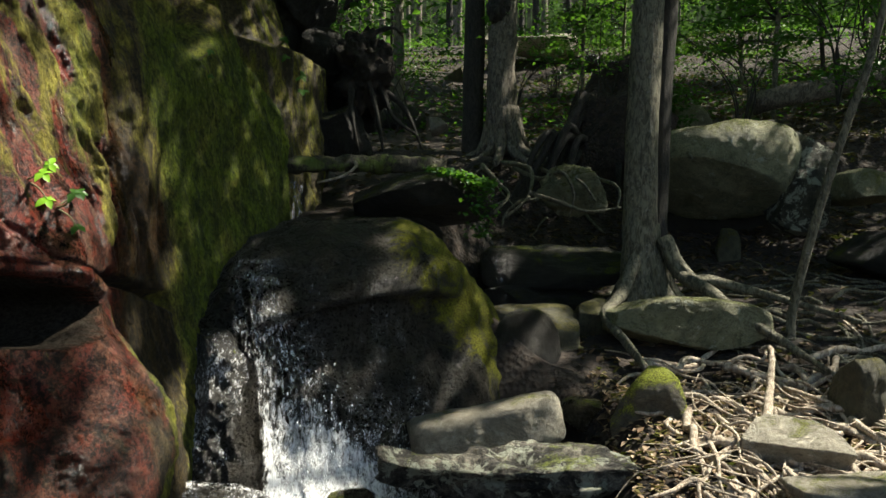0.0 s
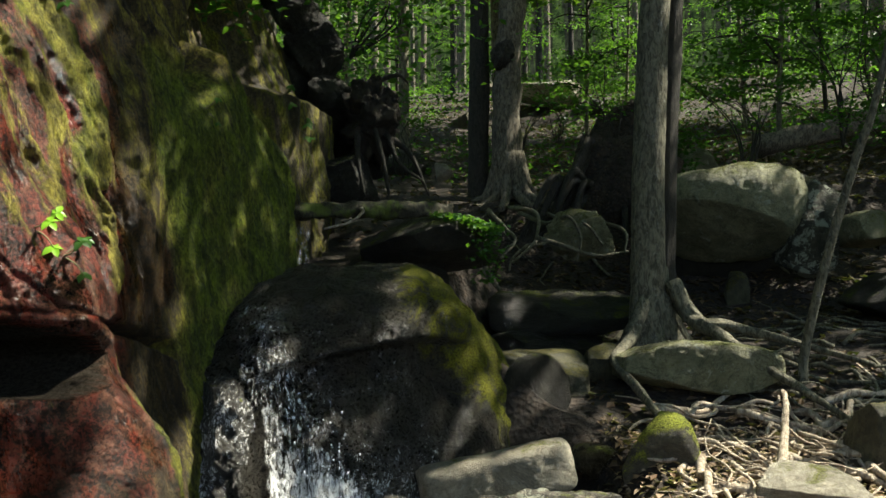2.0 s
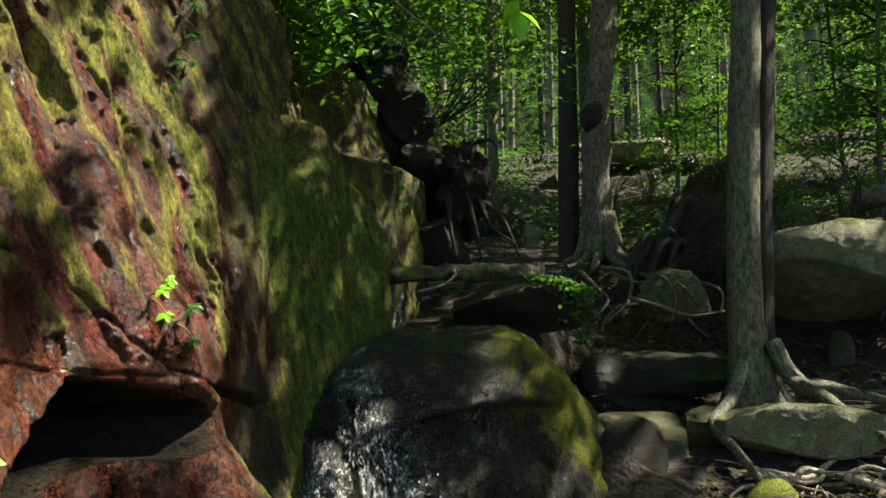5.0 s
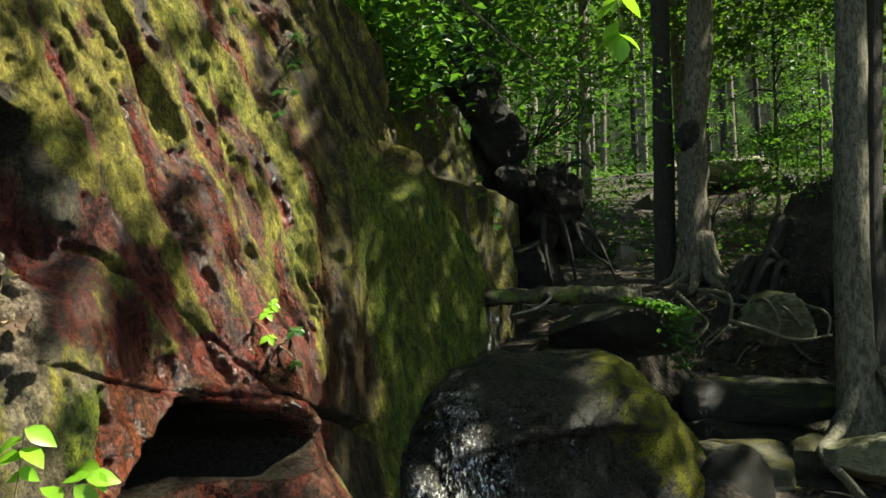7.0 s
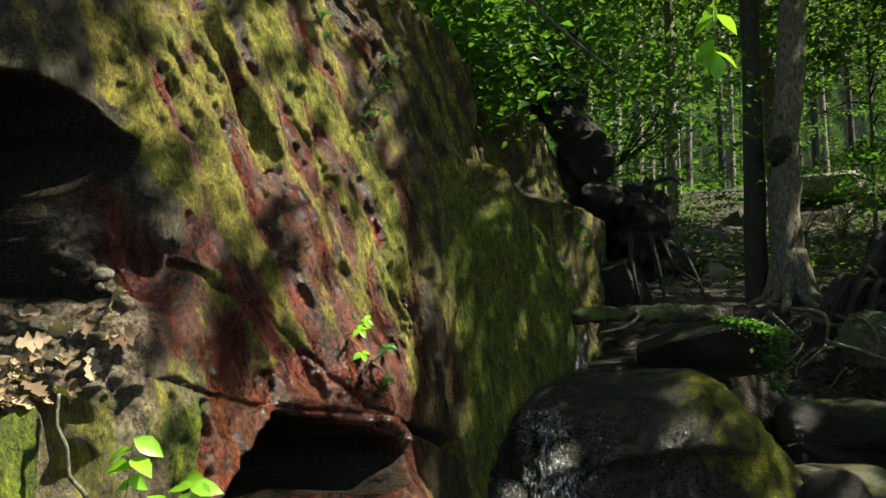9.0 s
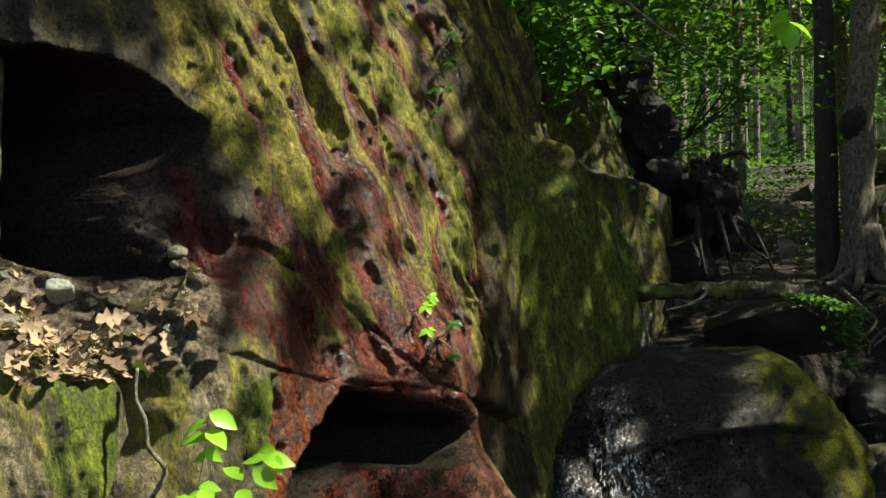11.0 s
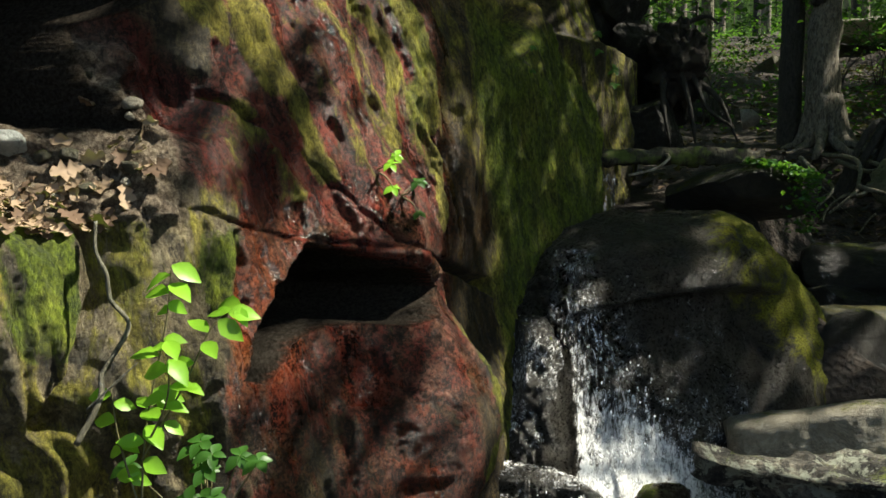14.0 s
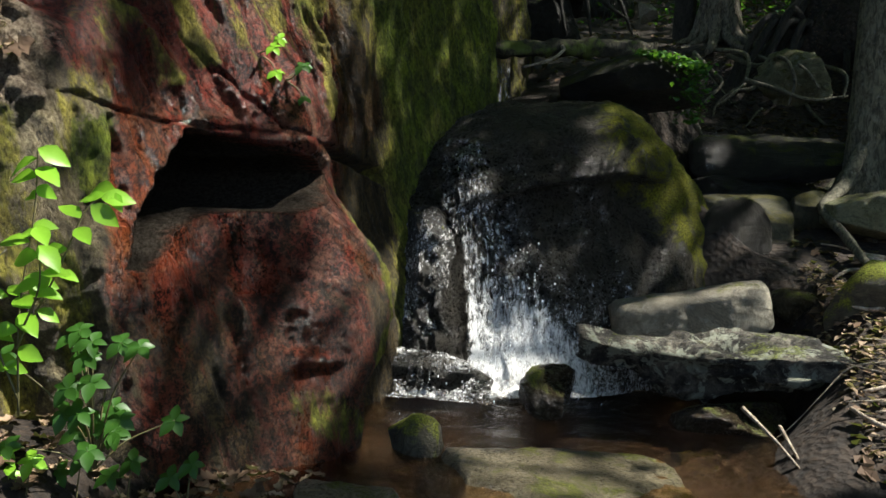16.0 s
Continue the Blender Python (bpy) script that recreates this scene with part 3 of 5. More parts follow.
FX = FX - 7 * back ** 1.6
FZ = FZ + 0.15 * back + 0.06 * np.sqrt(back)
fp = np.stack([FX, FY, FZ], -1).reshape(-1, 3)
yy, zz, by, bz, back = FY.reshape(-1), FZ.reshape(-1), WY.reshape(-1), WZ.reshape(-1), back.reshape(-1)
warp = fp + 0.10 * np.stack([vnoise(fp * 2.1, 31), vnoise(fp * 2.1 + 9, 32), vnoise(fp * 2.1 + 5, 33)], 1)
# streaks run down and lean a little along the face
lean = np.stack([warp[:, 0], warp[:, 1] + 0.30 * warp[:, 2], warp[:, 2]], 1)
rag = fbm(lean * np.array([1, 4.0, 1.0]), 4, 80)
rag_y = yy + 0.06 * rag + 0.018 * fbm(lean * np.array([4, 15, 4]), 3, 83)
# bands of moss: line down the face, reach, amount, greenness
BANDS = [([(2.66, 2.72), (2.69, 2.43), (2.72, 2.23), (2.79, 2.08)], 0.055, 1.0, 0.1), ([(2.70, 2.24), (2.74, 2.15)], 0.09, 1.0, 0.35),
         ([(2.99, 2.85), (2.95, 2.53), (2.94, 2.28), (2.93, 2.06), (2.97, 1.92)], 0.050, 1.1, 0.0), ([(3.10, 2.80), (3.11, 2.53), (3.13, 2.30)], 0.026, 0.7, 0.2),
         ([(3.16, 2.95), (3.25, 2.77), (3.46, 2.58), (3.71, 2.44), (3.78, 2.27), (3.81, 2.05), (3.80, 1.88)], 0.075, 1.15, 0.55), ([(3.36, 2.78), (3.56, 2.60), (3.70, 2.50)], 0.05, 1.0, 0.4),
         ([(3.79, 2.0), (3.80, 1.8), (3.84, 1.60), (3.86, 1.42)], 0.035, 0.85, 0.2), ([(3.47, 2.25), (3.60, 2.05), (3.55, 1.87), (3.42, 1.66)], 0.036, 0.75, 0.15),
         ([(3.01, 1.91), (3.05, 1.79), (3.09, 1.56)], 0.03, 0.75, 0.1), ([(2.82, 2.80), (2.84, 2.60), (2.87, 2.40)], 0.03, 0.8, 0.2), ([(2.57, 2.75), (2.58, 2.55), (2.60, 2.45)], 0.05, 0.9, 0.1),
         ([(3.27, 2.58), (3.32, 2.42), (3.40, 2.28)], 0.04, 0.7, 0.5), ([(2.19, 1.27), (2.21, 1.15), (2.20, 1.0)], 0.06, 1.1, 1.0), ([(2.69, 1.30), (2.70, 1.12)], 0.04, 1.0, 0.95),
         ([(2.80, 1.74), (2.70, 1.58), (2.68, 1.47)], 0.07, 0.7, 0.2), ([(2.90, 1.62), (2.95, 1.48)], 0.03, 0.6, 0.1), ([(3.58, 1.1), (3.56, 0.8), (3.50, 0.4)], 0.05, 0.85, 0.5), ([(3.3, 0.26), (3.45, 0.12)], 0.07, 0.5, 0.6)]
moss, green = np.zeros(len(fp)), np.zeros(len(fp))
for line, reach, amount, tint in BANDS:
    near_band = amount * smooth(1.9, 0.5, to_line(rag_y, zz + 0.04 * rag, line) / reach)
    green = np.where(near_band > moss, tint, green)
    moss = np.maximum(moss, near_band)
banded = moss.copy()
fine_run = 0.5 * np.sin(lean[:, 1] * 34 + 2.6 * vnoise(lean * np.array([0.8, 2.0, 0.9]), 47)) + 0.6 * fbm(lean * np.array([0.8, 13.0, 0.7]), 3, 48, 0.6) + 0.12 * fbm(lean * np.array([5, 20, 6]), 3, 49)
high = smooth(2.2, 2.75, zz + 0.25 * rag) * smooth(4.3, 3.9, yy)
moss = np.maximum(moss, (0.34 + 0.60 * fine_run) * high)
moss = np.maximum(moss, (0.12 + 0.46 * fine_run) * smooth(1.3, 1.7, zz) * smooth(4.2, 3.9, yy) * smooth(2.6, 2.9, yy))
pale = smooth(2.76, 2.64, rag_y) * smooth(1.50, 1.36, zz + 0.05 * rag)
moss = np.maximum(moss, (0.46 + 0.36 * fine_run + 0.2 * rag) * pale)
green = np.maximum(green, 0.30 * pale)
wall = smooth(4.22, 4.50, rag_y + 0.2 * smooth(1.5, 2.2, zz)) * smooth(2.75, 2.45, zz + 0.12 * rag) * smooth(5.8, 5.6, yy)
olive = smooth(3.86, 4.02, rag_y + 0.12 * smooth(2.2, 2.8, zz)) * (1 - 0.6 * wall)
olive = np.maximum(olive * smooth(5.7, 5.4, yy), (0.40 * smooth(0.95, 0.4, zz + 0.2 * rag) * smooth(2.75, 2.95, yy)))
moss = np.maximum(moss, (0.46 + 0.3 * fine_run) * smooth(5.5, 5.8, yy))
green = np.maximum(green, 0.5 * smooth(5.5, 5.8, yy))
moss = np.maximum(moss, wall * (1.02 + 0.14 * fine_run))
green = np.maximum(green, wall * (0.95 + 0.2 * rag))
moss = np.maximum(moss, olive * smooth(1.1, 1.4, zz) * (0.42 + 0.25 * fine_run) * (1 - 0.7 * smooth(5.3, 5.8, yy)))
# First term: crimson stain. Second: shade beside the hollow, put into the colour.
stain_shade = np.maximum(0.9 * smooth(-0.03, 0.05, inside(rag_y, zz, [(3.90, 1.80), (4.10, 1.78), (4.36, 1.55), (4.36, 1.36), (4.20, 1.20), (3.94, 1.26)])), smooth(0.24, 0.08, to_line(by, bz, [(2.52, 1.95), (2.62, 1.68), (2.78, 1.55)])) * 0.75)
soil = smooth(2.62, 2.48, rag_y) * smooth(1.35, 1.39, zz) * smooth(2.1, 1.95, zz)
moss = moss * (1 - soil) * (1 - 0.8 * stain_shade)
rust = smooth(2.68, 2.80, rag_y) * smooth(4.10, 3.90, rag_y) * (0.52 + 0.28 * smooth(2.9, 2.0, zz)) * (0.50 + 0.50 * smooth(0.5, 1.0, zz)) + 0.25 * rag + 0.9 * stain_shade - 0.8 * smooth(5.2, 5.6, yy)
orange = np.maximum(smooth(0.22, 0.05, to_line(rag_y, zz, [(2.80, 1.30), (2.84, 1.1), (2.82, 0.9)])), np.maximum(smooth(0.10, 0.03, to_line(rag_y, zz, [(3.86, 2.2), (3.90, 2.0)])), smooth(0.14, 0.03, to_line(rag_y, zz, [(3.5, 3.05), (3.62, 2.85)]))))
# the skin: lumps, streaked ridges, chips, cushions of moss
lumps = fbm(warp * np.array([1.4, 1.4, 0.8]), 2, 40) * 0.05 + (np.abs(fbm(lean * np.array([3, 7.5, 1.4]), 2, 43)) - 0.3) * 0.024
ridges = fbm(lean * np.array([1.5, 6.5, 0.9]), 3, 50, 0.5) * 0.020 + fbm(lean * np.array([1.5, 24.0, 1.6]), 2, 52) * 0.008 * smooth(1.2, 1.6, zz) + np.clip(fine_run, -1, 1) * 0.010 * smooth(1.2, 1.6, zz)
crags = fbm(lean * np.array([2.0, 12.0, 2.0]), 4, 55, 0.6) * 0.014
chips = (np.abs(fbm(lean * np.array([3, 12, 3.0]), 4, 57, 0.6)) - 0.3) * (0.004 + 0.012 * smooth(1.0, 1.4, zz)) * (1 - 0.6 * np.clip(moss, 0, 1))
cushion = np.clip(np.maximum(np.maximum(banded, 0.9 * wall), 0.35 * high), 0, 1)
knobs = cushion * (0.012 + 0.014 * np.clip(1 - 1.1 * cells(fp * np.array([22, 22, 13]), 65), 0, 1) + 0.012 * np.clip(1 - cells(fp * np.array([42, 42, 26]), 68), 0, 1))
stony = soil * (0.05 * np.clip(1 - 1.25 * cells(fp * np.array([11, 11, 16]), 70), 0, 1) + 0.02 * np.clip(1 - cells(fp * 30, 74), 0, 1))
rubble = smooth(0.09, 0.03, to_line(yy, zz, [(2.55, 1.97), (2.54, 1.86)])) * fbm(fp * np.array([12, 14, 13]), 4, 91) * 0.05
grit = fbm(fp * 30, 2, 60) * 0.004
rise = (lumps + ridges + crags + chips + knobs + stony + rubble + grit) * (1 - 0.5 * back)
fp[:, 0] += rise
fp[:, 1] -= rise * 0.25
# Mask of the shade painted inside both hollows.
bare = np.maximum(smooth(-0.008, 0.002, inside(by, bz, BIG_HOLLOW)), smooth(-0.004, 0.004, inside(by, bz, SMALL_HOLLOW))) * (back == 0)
nx, ny = FY.shape
idx = np.arange(nx * ny).reshape(nx, ny)
quads_face = np.stack([idx[:-1, :-1], idx[1:, :-1], idx[1:, 1:], idx[:-1, 1:]], -1).reshape(-1, 4)
solo("rock_face", mesh_of("rock_face", fp, quads_face, CLIFF, {"rust": rust, "moss": moss, "green": green, "bare": bare, "pale": pale, "olive": olive, "stain_shade": stain_shade, "soil": soil, "orange": orange}),
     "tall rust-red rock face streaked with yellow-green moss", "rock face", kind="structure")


# ---- the fall and its pool ----
def boulder_mesh():
    v, faces = ball(7)
    p = v / (np.abs(v) ** 3.0).sum(1)[:, None] ** (1 / 3.0)
    q = p * np.array([0.90, 0.85, 1.25])
    q[:, 0] *= np.where(q[:, 0] < 0, 1.10, 1.0)
    x, z = q[:, 0], q[:, 2]
    q[:, 2] = z - np.where(x < 0.18, 0.15, 0.22) * np.clip(np.abs(x - 0.18) - 0.15, 0, 2) * smooth(0.2, 1.1, z)
    # upper sheet of rock over a long joint
    seam = 0.70 + 0.10 * np.sin(x * 2.2 + 0.6)
    front = smooth(0.1, -0.5, q[:, 1])
    q[:, 1] += front * (0.16 * smooth(seam + 0.015, seam - 0.02, q[:, 2]) * smooth(-0.5, -0.2, x) * smooth(0.75, 0.5, x))
    q[:, 1] -= front * 0.25 * smooth(0.6, -0.9, q[:, 2])
    q[:, 1] += front * 0.30 * x
    skin = fbm(q * 2.0, 3, 12) * 0.045 + (0.4 - np.abs(fbm(q * np.array([5.0, 4.0, 1.6]), 4, 14))) * 0.022 + fbm(q * 16, 3, 15) * 0.011 + fbm(q * np.array([40, 40, 14]), 2, 16) * 0.005
    q = q + v * skin[:, None]
    return q + np.array([-0.56, 5.42, 0.30]), faces


boulder_points, boulder_faces = boulder_mesh()
boulder_moss = 0.85 * smooth(-0.55, 0.2, boulder_points[:, 0] + 0.4 * (boulder_points[:, 2] - 1.2)) * smooth(0.3, 1.0, boulder_points[:, 2] + 0.5 * boulder_points[:, 0]) - 0.05
solo("boulder", mesh_of("boulder", boulder_points, boulder_faces, WET_BLACK, {"moss": boulder_moss}), "large wet black boulder that the stream runs over", "boulder")
BOULDER = BVHTree.FromPolygons(boulder_points.tolist(), boulder_faces)

wx, wy = np.linspace(-2.5, 1.5, 320), np.linspace(1.6, 5.3, 320)
WX, WY = np.meshgrid(wx, wy, indexing="ij")
idx = np.arange(102400).reshape(320, 320)
quads = np.stack([idx[:-1, :-1], idx[1:, :-1], idx[1:, 1:], idx[:-1, 1:]], -1).reshape(-1, 4)
wp = np.stack([WX, WY, WX * 0], -1).reshape(-1, 3)
near_fall = np.exp(-((wp[:, 0] + 0.6) / 0.6) ** 2 - ((wp[:, 1] - 4.5) / 0.4) ** 2)
riffle = np.exp(-((wp[:, 0] - 0.32) / 0.3) ** 2 - ((wp[:, 1] - 3.62) / 0.22) ** 2)
wp[:, 2] = fbm(wp * np.array([5, 7, 1]), 3, 90) * (0.006 + 0.016 * near_fall) + fbm(wp * np.array([14, 19, 1]), 2, 92) * 0.042 * riffle
water = solo("pool_water", mesh_of("pool_water", wp, quads, WATER), "brown shallow pool water below the small fall", "water", kind="structure")
water.visible_shadow = False

# block of wet rock beside the fall, and the low step under it
block = rock("wet black block beside the white water", (-1.19, 4.66, 0.48), (0.42, 0.5, 0.95), DARK, 31, turn=8, square=2.8, cuts=6, rough=0.22, level=6)
step = rock("low wet step washed by foam", (-1.05, 4.48, 0.08), (0.72, 0.42, 0.28), WET_BLACK, 32, square=4, cuts=5, rough=0.10)


def over_boulder(x, z, gap):
    hit = BOULDER.ray_cast(Vector((x, 2.0, z)), Vector((0, 1, 0)))[0]
    return (hit.y if hit else 4.9) - gap


def fall_sheet(gap, seed, left, right, thin=0.0):
    """A sheet of water down the boulder's front, between two lines given by height."""
    rows, cols = 90, 40
    pts, foam = [], []
    for r in range(rows + 1):
        z = 1.30 - 1.30 * r / rows
        a, b = np.interp(z, *left), np.interp(z, *right)
        for c in range(cols + 1):
            u = c / cols
            x = a + (b - a) * u
            out = gap + 0.10 * smooth(0.45, 0.0, z) ** 2 + 0.02 * noise.noise(Vector((x * 14 + seed, z * 3, seed)))
            pts.append((x, over_boulder(x, max(z, 0.02), out), z))
            edge = smooth(0, 0.25, u) * smooth(1, 0.7, u)
            foam.append(float(-thin + edge * (0.64 + 0.27 * smooth(0.75, 0.1, z)) + 0.1 * noise.noise(Vector((x * 5, z * 2, seed)))))
    faces = [(r * (cols + 1) + c, r * (cols + 1) + c + 1, (r + 1) * (cols + 1) + c + 1, (r + 1) * (cols + 1) + c) for r in range(rows) for c in range(cols)]
    return mesh_of("water_sheet", pts, faces, GLINT_PAINT if thin else FALL, {"foam": foam})


waterfall = thing("waterfall", "white broken water falling over a black boulder", "waterfall")
HEIGHTS = [0.0, 0.25, 0.6, 0.95, 1.30]
part("water_sheet", fall_sheet(0.02, 1, (HEIGHTS, [-0.98, -0.96, -0.98, -1.03, -1.06]), (HEIGHTS, [-0.10, -0.36, -0.58, -0.68, -0.74])), waterfall)
part("water_sheet", fall_sheet(0.05, 7, (HEIGHTS, [-0.93, -0.93, -0.95, -0.99, -1.00]), (HEIGHTS, [-0.40, -0.58, -0.74, -0.82, -0.84])), waterfall)
part("water_sheet", fall_sheet(0.03, 13, (HEIGHTS, [-0.8, -0.8, -0.92, -1.12, -1.15]), (HEIGHTS, [0.0, -0.22, -0.55, -0.72, -0.78])), waterfall, "thin film of water")
# Water film whose white specks are painted glints.
part("water_sheet", fall_sheet(0.008, 19, (HEIGHTS, [-0.9, -0.9, -0.95, -1.15, -1.18]), (HEIGHTS, [0.34, 0.32, 0.22, 0.08, -0.1]), 0.08), waterfall, "film of water on black rock with painted glints")
rng = np.random.RandomState(5)
drops_v, drops_f = [], []
dv, df = ball(1)
for k in range(240):
    h = rng.exponential(0.10) if rng.rand() < 0.7 else rng.uniform(0, 0.8)
    x = -0.62 + rng.normal(0, 0.17) * (1.2 if h < 0.2 else 0.6)
    y = over_boulder(x, max(h, 0.03), 0.05 + rng.exponential(0.09))
    s = rng.uniform(0.0015, 0.005)
    o = len(drops_v)
    drops_v += (dv * np.array([s, s, s * rng.uniform(1, 2.5)]) + (x, y, h)).tolist()
    drops_f += [[i + o for i in f] for f in df]
part("spray", mesh_of("spray", drops_v, drops_f, DROPS), waterfall, "bright drops of spray", "stuff")


def foam_patch(cx, cy, rx, ry, z, seed):
    n = 36
    pts, foam = [], []
    for i in range(n):
        for j in range(n):
            u, v = i / (n - 1) * 2 - 1, j / (n - 1) * 2 - 1
            lift = 0.05 * max(0, noise.fractal(Vector((u * 4, v * 4, seed)), 0.6, 2, 4)) * max(0, 1 - u * u - v * v)
            pts.append((cx + u * rx, cy + v * ry, z + lift))
            foam.append(max(0, 1.15 - math.hypot(u, v)) ** 0.6)
    faces = [(i * n + j, (i + 1) * n + j, (i + 1) * n + j + 1, i * n + j + 1) for i in range(n - 1) for j in range(n - 1)]
    return mesh_of("foam", pts, faces, SPLASH, {"foam": foam})


part("foam", foam_patch(-0.60, 4.42, 0.48, 0.26, 0.03, 2), waterfall, "white foam where the water lands")
part("foam", foam_patch(-1.05, 4.30, 0.36, 0.12, 0.02, 5), waterfall)
BLOCK = BVHTree.FromPolygons([tuple(block.matrix_world @ v.co) for v in block.data.vertices], [tuple(p.vertices) for p in block.data.polygons])
# Film over the block, its sun glints painted as white specks.
film, film_foam = [], []
for i in range(30):
    for j in range(50):
        x, z = -1.42 + 0.46 * i / 29, 0.1 + 0.85 * j / 49
        hit = BLOCK.ray_cast(Vector((x, 3.5, z)), Vector((0, 1, 0)))[0]
        film.append((x, (hit.y if hit else 4.60) - 0.008, z))
        film_foam.append((0.70 if hit else 0.0) + 0.16 * noise.noise(Vector((x * 6, z * 5, 8))))
part("water_sheet", mesh_of("water_sheet", film, [(i * 50 + j, i * 50 + 50 + j, i * 50 + 51 + j, i * 50 + 1 + j) for i in range(29) for j in range(49)], GLINT_PAINT, {"foam": film_foam}), waterfall, "thin water on a wet block with painted white glints")
STEP = BVHTree.FromPolygons([tuple(step.matrix_world @ v.co) for v in step.data.vertices], [tuple(p.vertices) for p in step.data.polygons])
veil, veil_foam = [], []
for i in range(40):
    for j in range(24):
        x, y = -1.38 + 0.66 * i / 39, 4.22 + 0.34 * j / 23
        hit = STEP.ray_cast(Vector((x, y, 1)), Vector((0, 0, -1)))[0]
        veil.append((x, y, (hit.z if hit else 0.0) + 0.012))
        veil_foam.append(0.73 + 0.2 * noise.noise(Vector((x * 6, y * 6, 3))))
part("water_sheet", mesh_of("water_sheet", veil, [(i * 24 + j, i * 24 + 24 + j, i * 24 + 25 + j, i * 24 + 1 + j) for i in range(39) for j in range(23)], SPLASH, {"foam": veil_foam}), waterfall, "foaming water over a low step")
small_fall = thing("waterfall", "thin upper fall beside a mossy wall", "waterfall")
sheet = []
for r in range(25):
    z = 1.78 - 0.28 * r / 24
    for c in range(9):
        sheet.append((-0.98 + 0.10 * c / 8 + 0.02 * (r / 24) * (c / 8 - 0.5), 5.70 - 0.10 * r / 24 + 0.012 * math.sin(c * 1.7 + r * 0.3), z))
part("water_sheet", mesh_of("water_sheet", sheet, [(r * 9 + c, r * 9 + c + 1, r * 9 + c + 10, r * 9 + c + 9) for r in range(24) for c in range(8)], FALL, {"foam": [0.66] * len(sheet)}), small_fall)
part("foam", foam_patch(-0.90, 5.52, 0.17, 0.10, 1.49, 9), small_fall)
side = []
for r in range(40):
    z = 1.45 - 0.75 * r / 39
    for c in range(5):
        side.append((0.34 + 0.04 * c / 4 + 0.02 * math.sin(r * 0.4), 5.72 - 0.15 * r / 39, z))
trickle = thing("waterfall", "narrow trickle running down beside the boulder", "waterfall")
part("water_sheet", mesh_of("water_sheet", side, [(r * 5 + c, r * 5 + c + 1, r * 5 + c + 6, r * 5 + c + 5) for r in range(39) for c in range(4)], FALL, {"foam": [0.60] * len(side)}), trickle)

# ---- stones ----
rock("big grey-green boulder resting on dark filler and a prop stone", (2.50, 8.15, 2.08), (1.36, 1.2, 0.92), GREY, 105, turn=-8, lean=3, name="boulder", category="boulder", square=2.7, cuts=3, level=6, rough=0.06)
rock("lichen-spotted rock leaning on a big boulder", (3.08, 7.80, 1.93), (0.46, 0.6, 0.90), LICHEN, 6, turn=20, lean=14, level=6, rough=0.12)
# Added dark stone; only shade lies under the overhanging boulder.
rock("dark filler stone standing in for the shade under a big boulder", (2.6, 8.75, 1.45), (2.0, 0.9, 1.1), DARK, 7)
rock("small prop stone below a big boulder", (2.42, 7.75, 1.32), (0.22, 0.22, 0.42), OLIVE, 33, level=4)
rock("flat grey slab among tree roots", (1.55, 5.85, 0.87), (1.00, 0.8, 0.34), GREY, 108, turn=6, lean=4, square=4.5, cuts=7, level=6)
rock("olive mossy block beside the stream", (0.58, 5.95, 0.80), (0.58, 0.5, 0.36), OLIVE, 109, square=7, cuts=3, rough=0.07, level=6)
rock("olive knob beside a flat slab", (0.98, 6.05, 0.86), (0.34, 0.4, 0.34), OLIVE, 110, square=3)
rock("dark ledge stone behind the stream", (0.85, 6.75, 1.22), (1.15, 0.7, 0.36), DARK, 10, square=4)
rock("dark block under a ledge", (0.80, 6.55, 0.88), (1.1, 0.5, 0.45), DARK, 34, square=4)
# Next two: dark rock added where only a shaded gap lies.
rock("dark filler stone standing in for the shaded recess below a mossy block", (0.72, 5.75, 0.48), (1.0, 0.5, 0.5), DARK, 35, square=4)
rock("dark filler rock standing in for a shaded gap beside a big boulder", (0.44, 5.48, 0.62), (0.55, 0.5, 0.75), DARK, 41)
rock("small damp stone behind a pale slab", (0.78, 5.05, 0.42), (0.30, 0.26, 0.22), WET_BROWN, 36, level=4)
rock("upright stone under bright green moss", (1.08, 4.80, 0.43), (0.42, 0.36, 0.60), MOSSY, 111, lean=-8, square=3.6, cuts=5)
rock("pale slab with a broken square end", (0.22, 4.74, 0.42), (0.78, 0.4, 0.27), TAN, 213, turn=10, lean=-11, square=7, cuts=1, rough=0.05, level=6)
rock("long layered slab at the edge of the pool", (0.34, 4.34, 0.27), (1.28, 0.50, 0.36), LAYERED, 114, turn=9, tilt=-4, lean=-2, square=6, cuts=12, layers=0.20, level=6, rough=0.24)
rock("thin wet slab at the waterline", (0.36, 4.20, 0.05), (0.56, 0.3, 0.14), WET_BROWN, 37, square=4, layers=0.08)
rock("small rounded stone in the pool", (-0.46, 4.25, 0.07), (0.36, 0.32, 0.30), WET_BROWN, 115, square=3)
rock("mossy stone in the pool", (-0.93, 3.52, 0.02), (0.25, 0.22, 0.26), MOSSY, 116, square=2.2)
rock("broad pale slab half under shallow water", (-0.33, 3.27, -0.065), (1.05, 0.72, 0.27), SLAB_WET, 117, turn=14, level=6, square=4.5, cuts=5, rough=0.09)
rock("pale rounded stone at the pool edge", (-0.98, 2.88, -0.03), (0.5, 0.36, 0.24), SLAB_WET, 118)
rock("sunlit tan slab among roots", (1.70, 4.34, 0.40), (0.60, 0.44, 0.30), TAN, 119, turn=-20, lean=8, square=4)
rock("pale slab on the bank", (1.74, 3.80, 0.31), (0.64, 0.5, 0.28), TAN, 120, square=4)
rock("upright grey stone on the bank", (2.14, 4.75, 0.55), (0.28, 0.36, 0.50), OLIVE, 121, square=4)
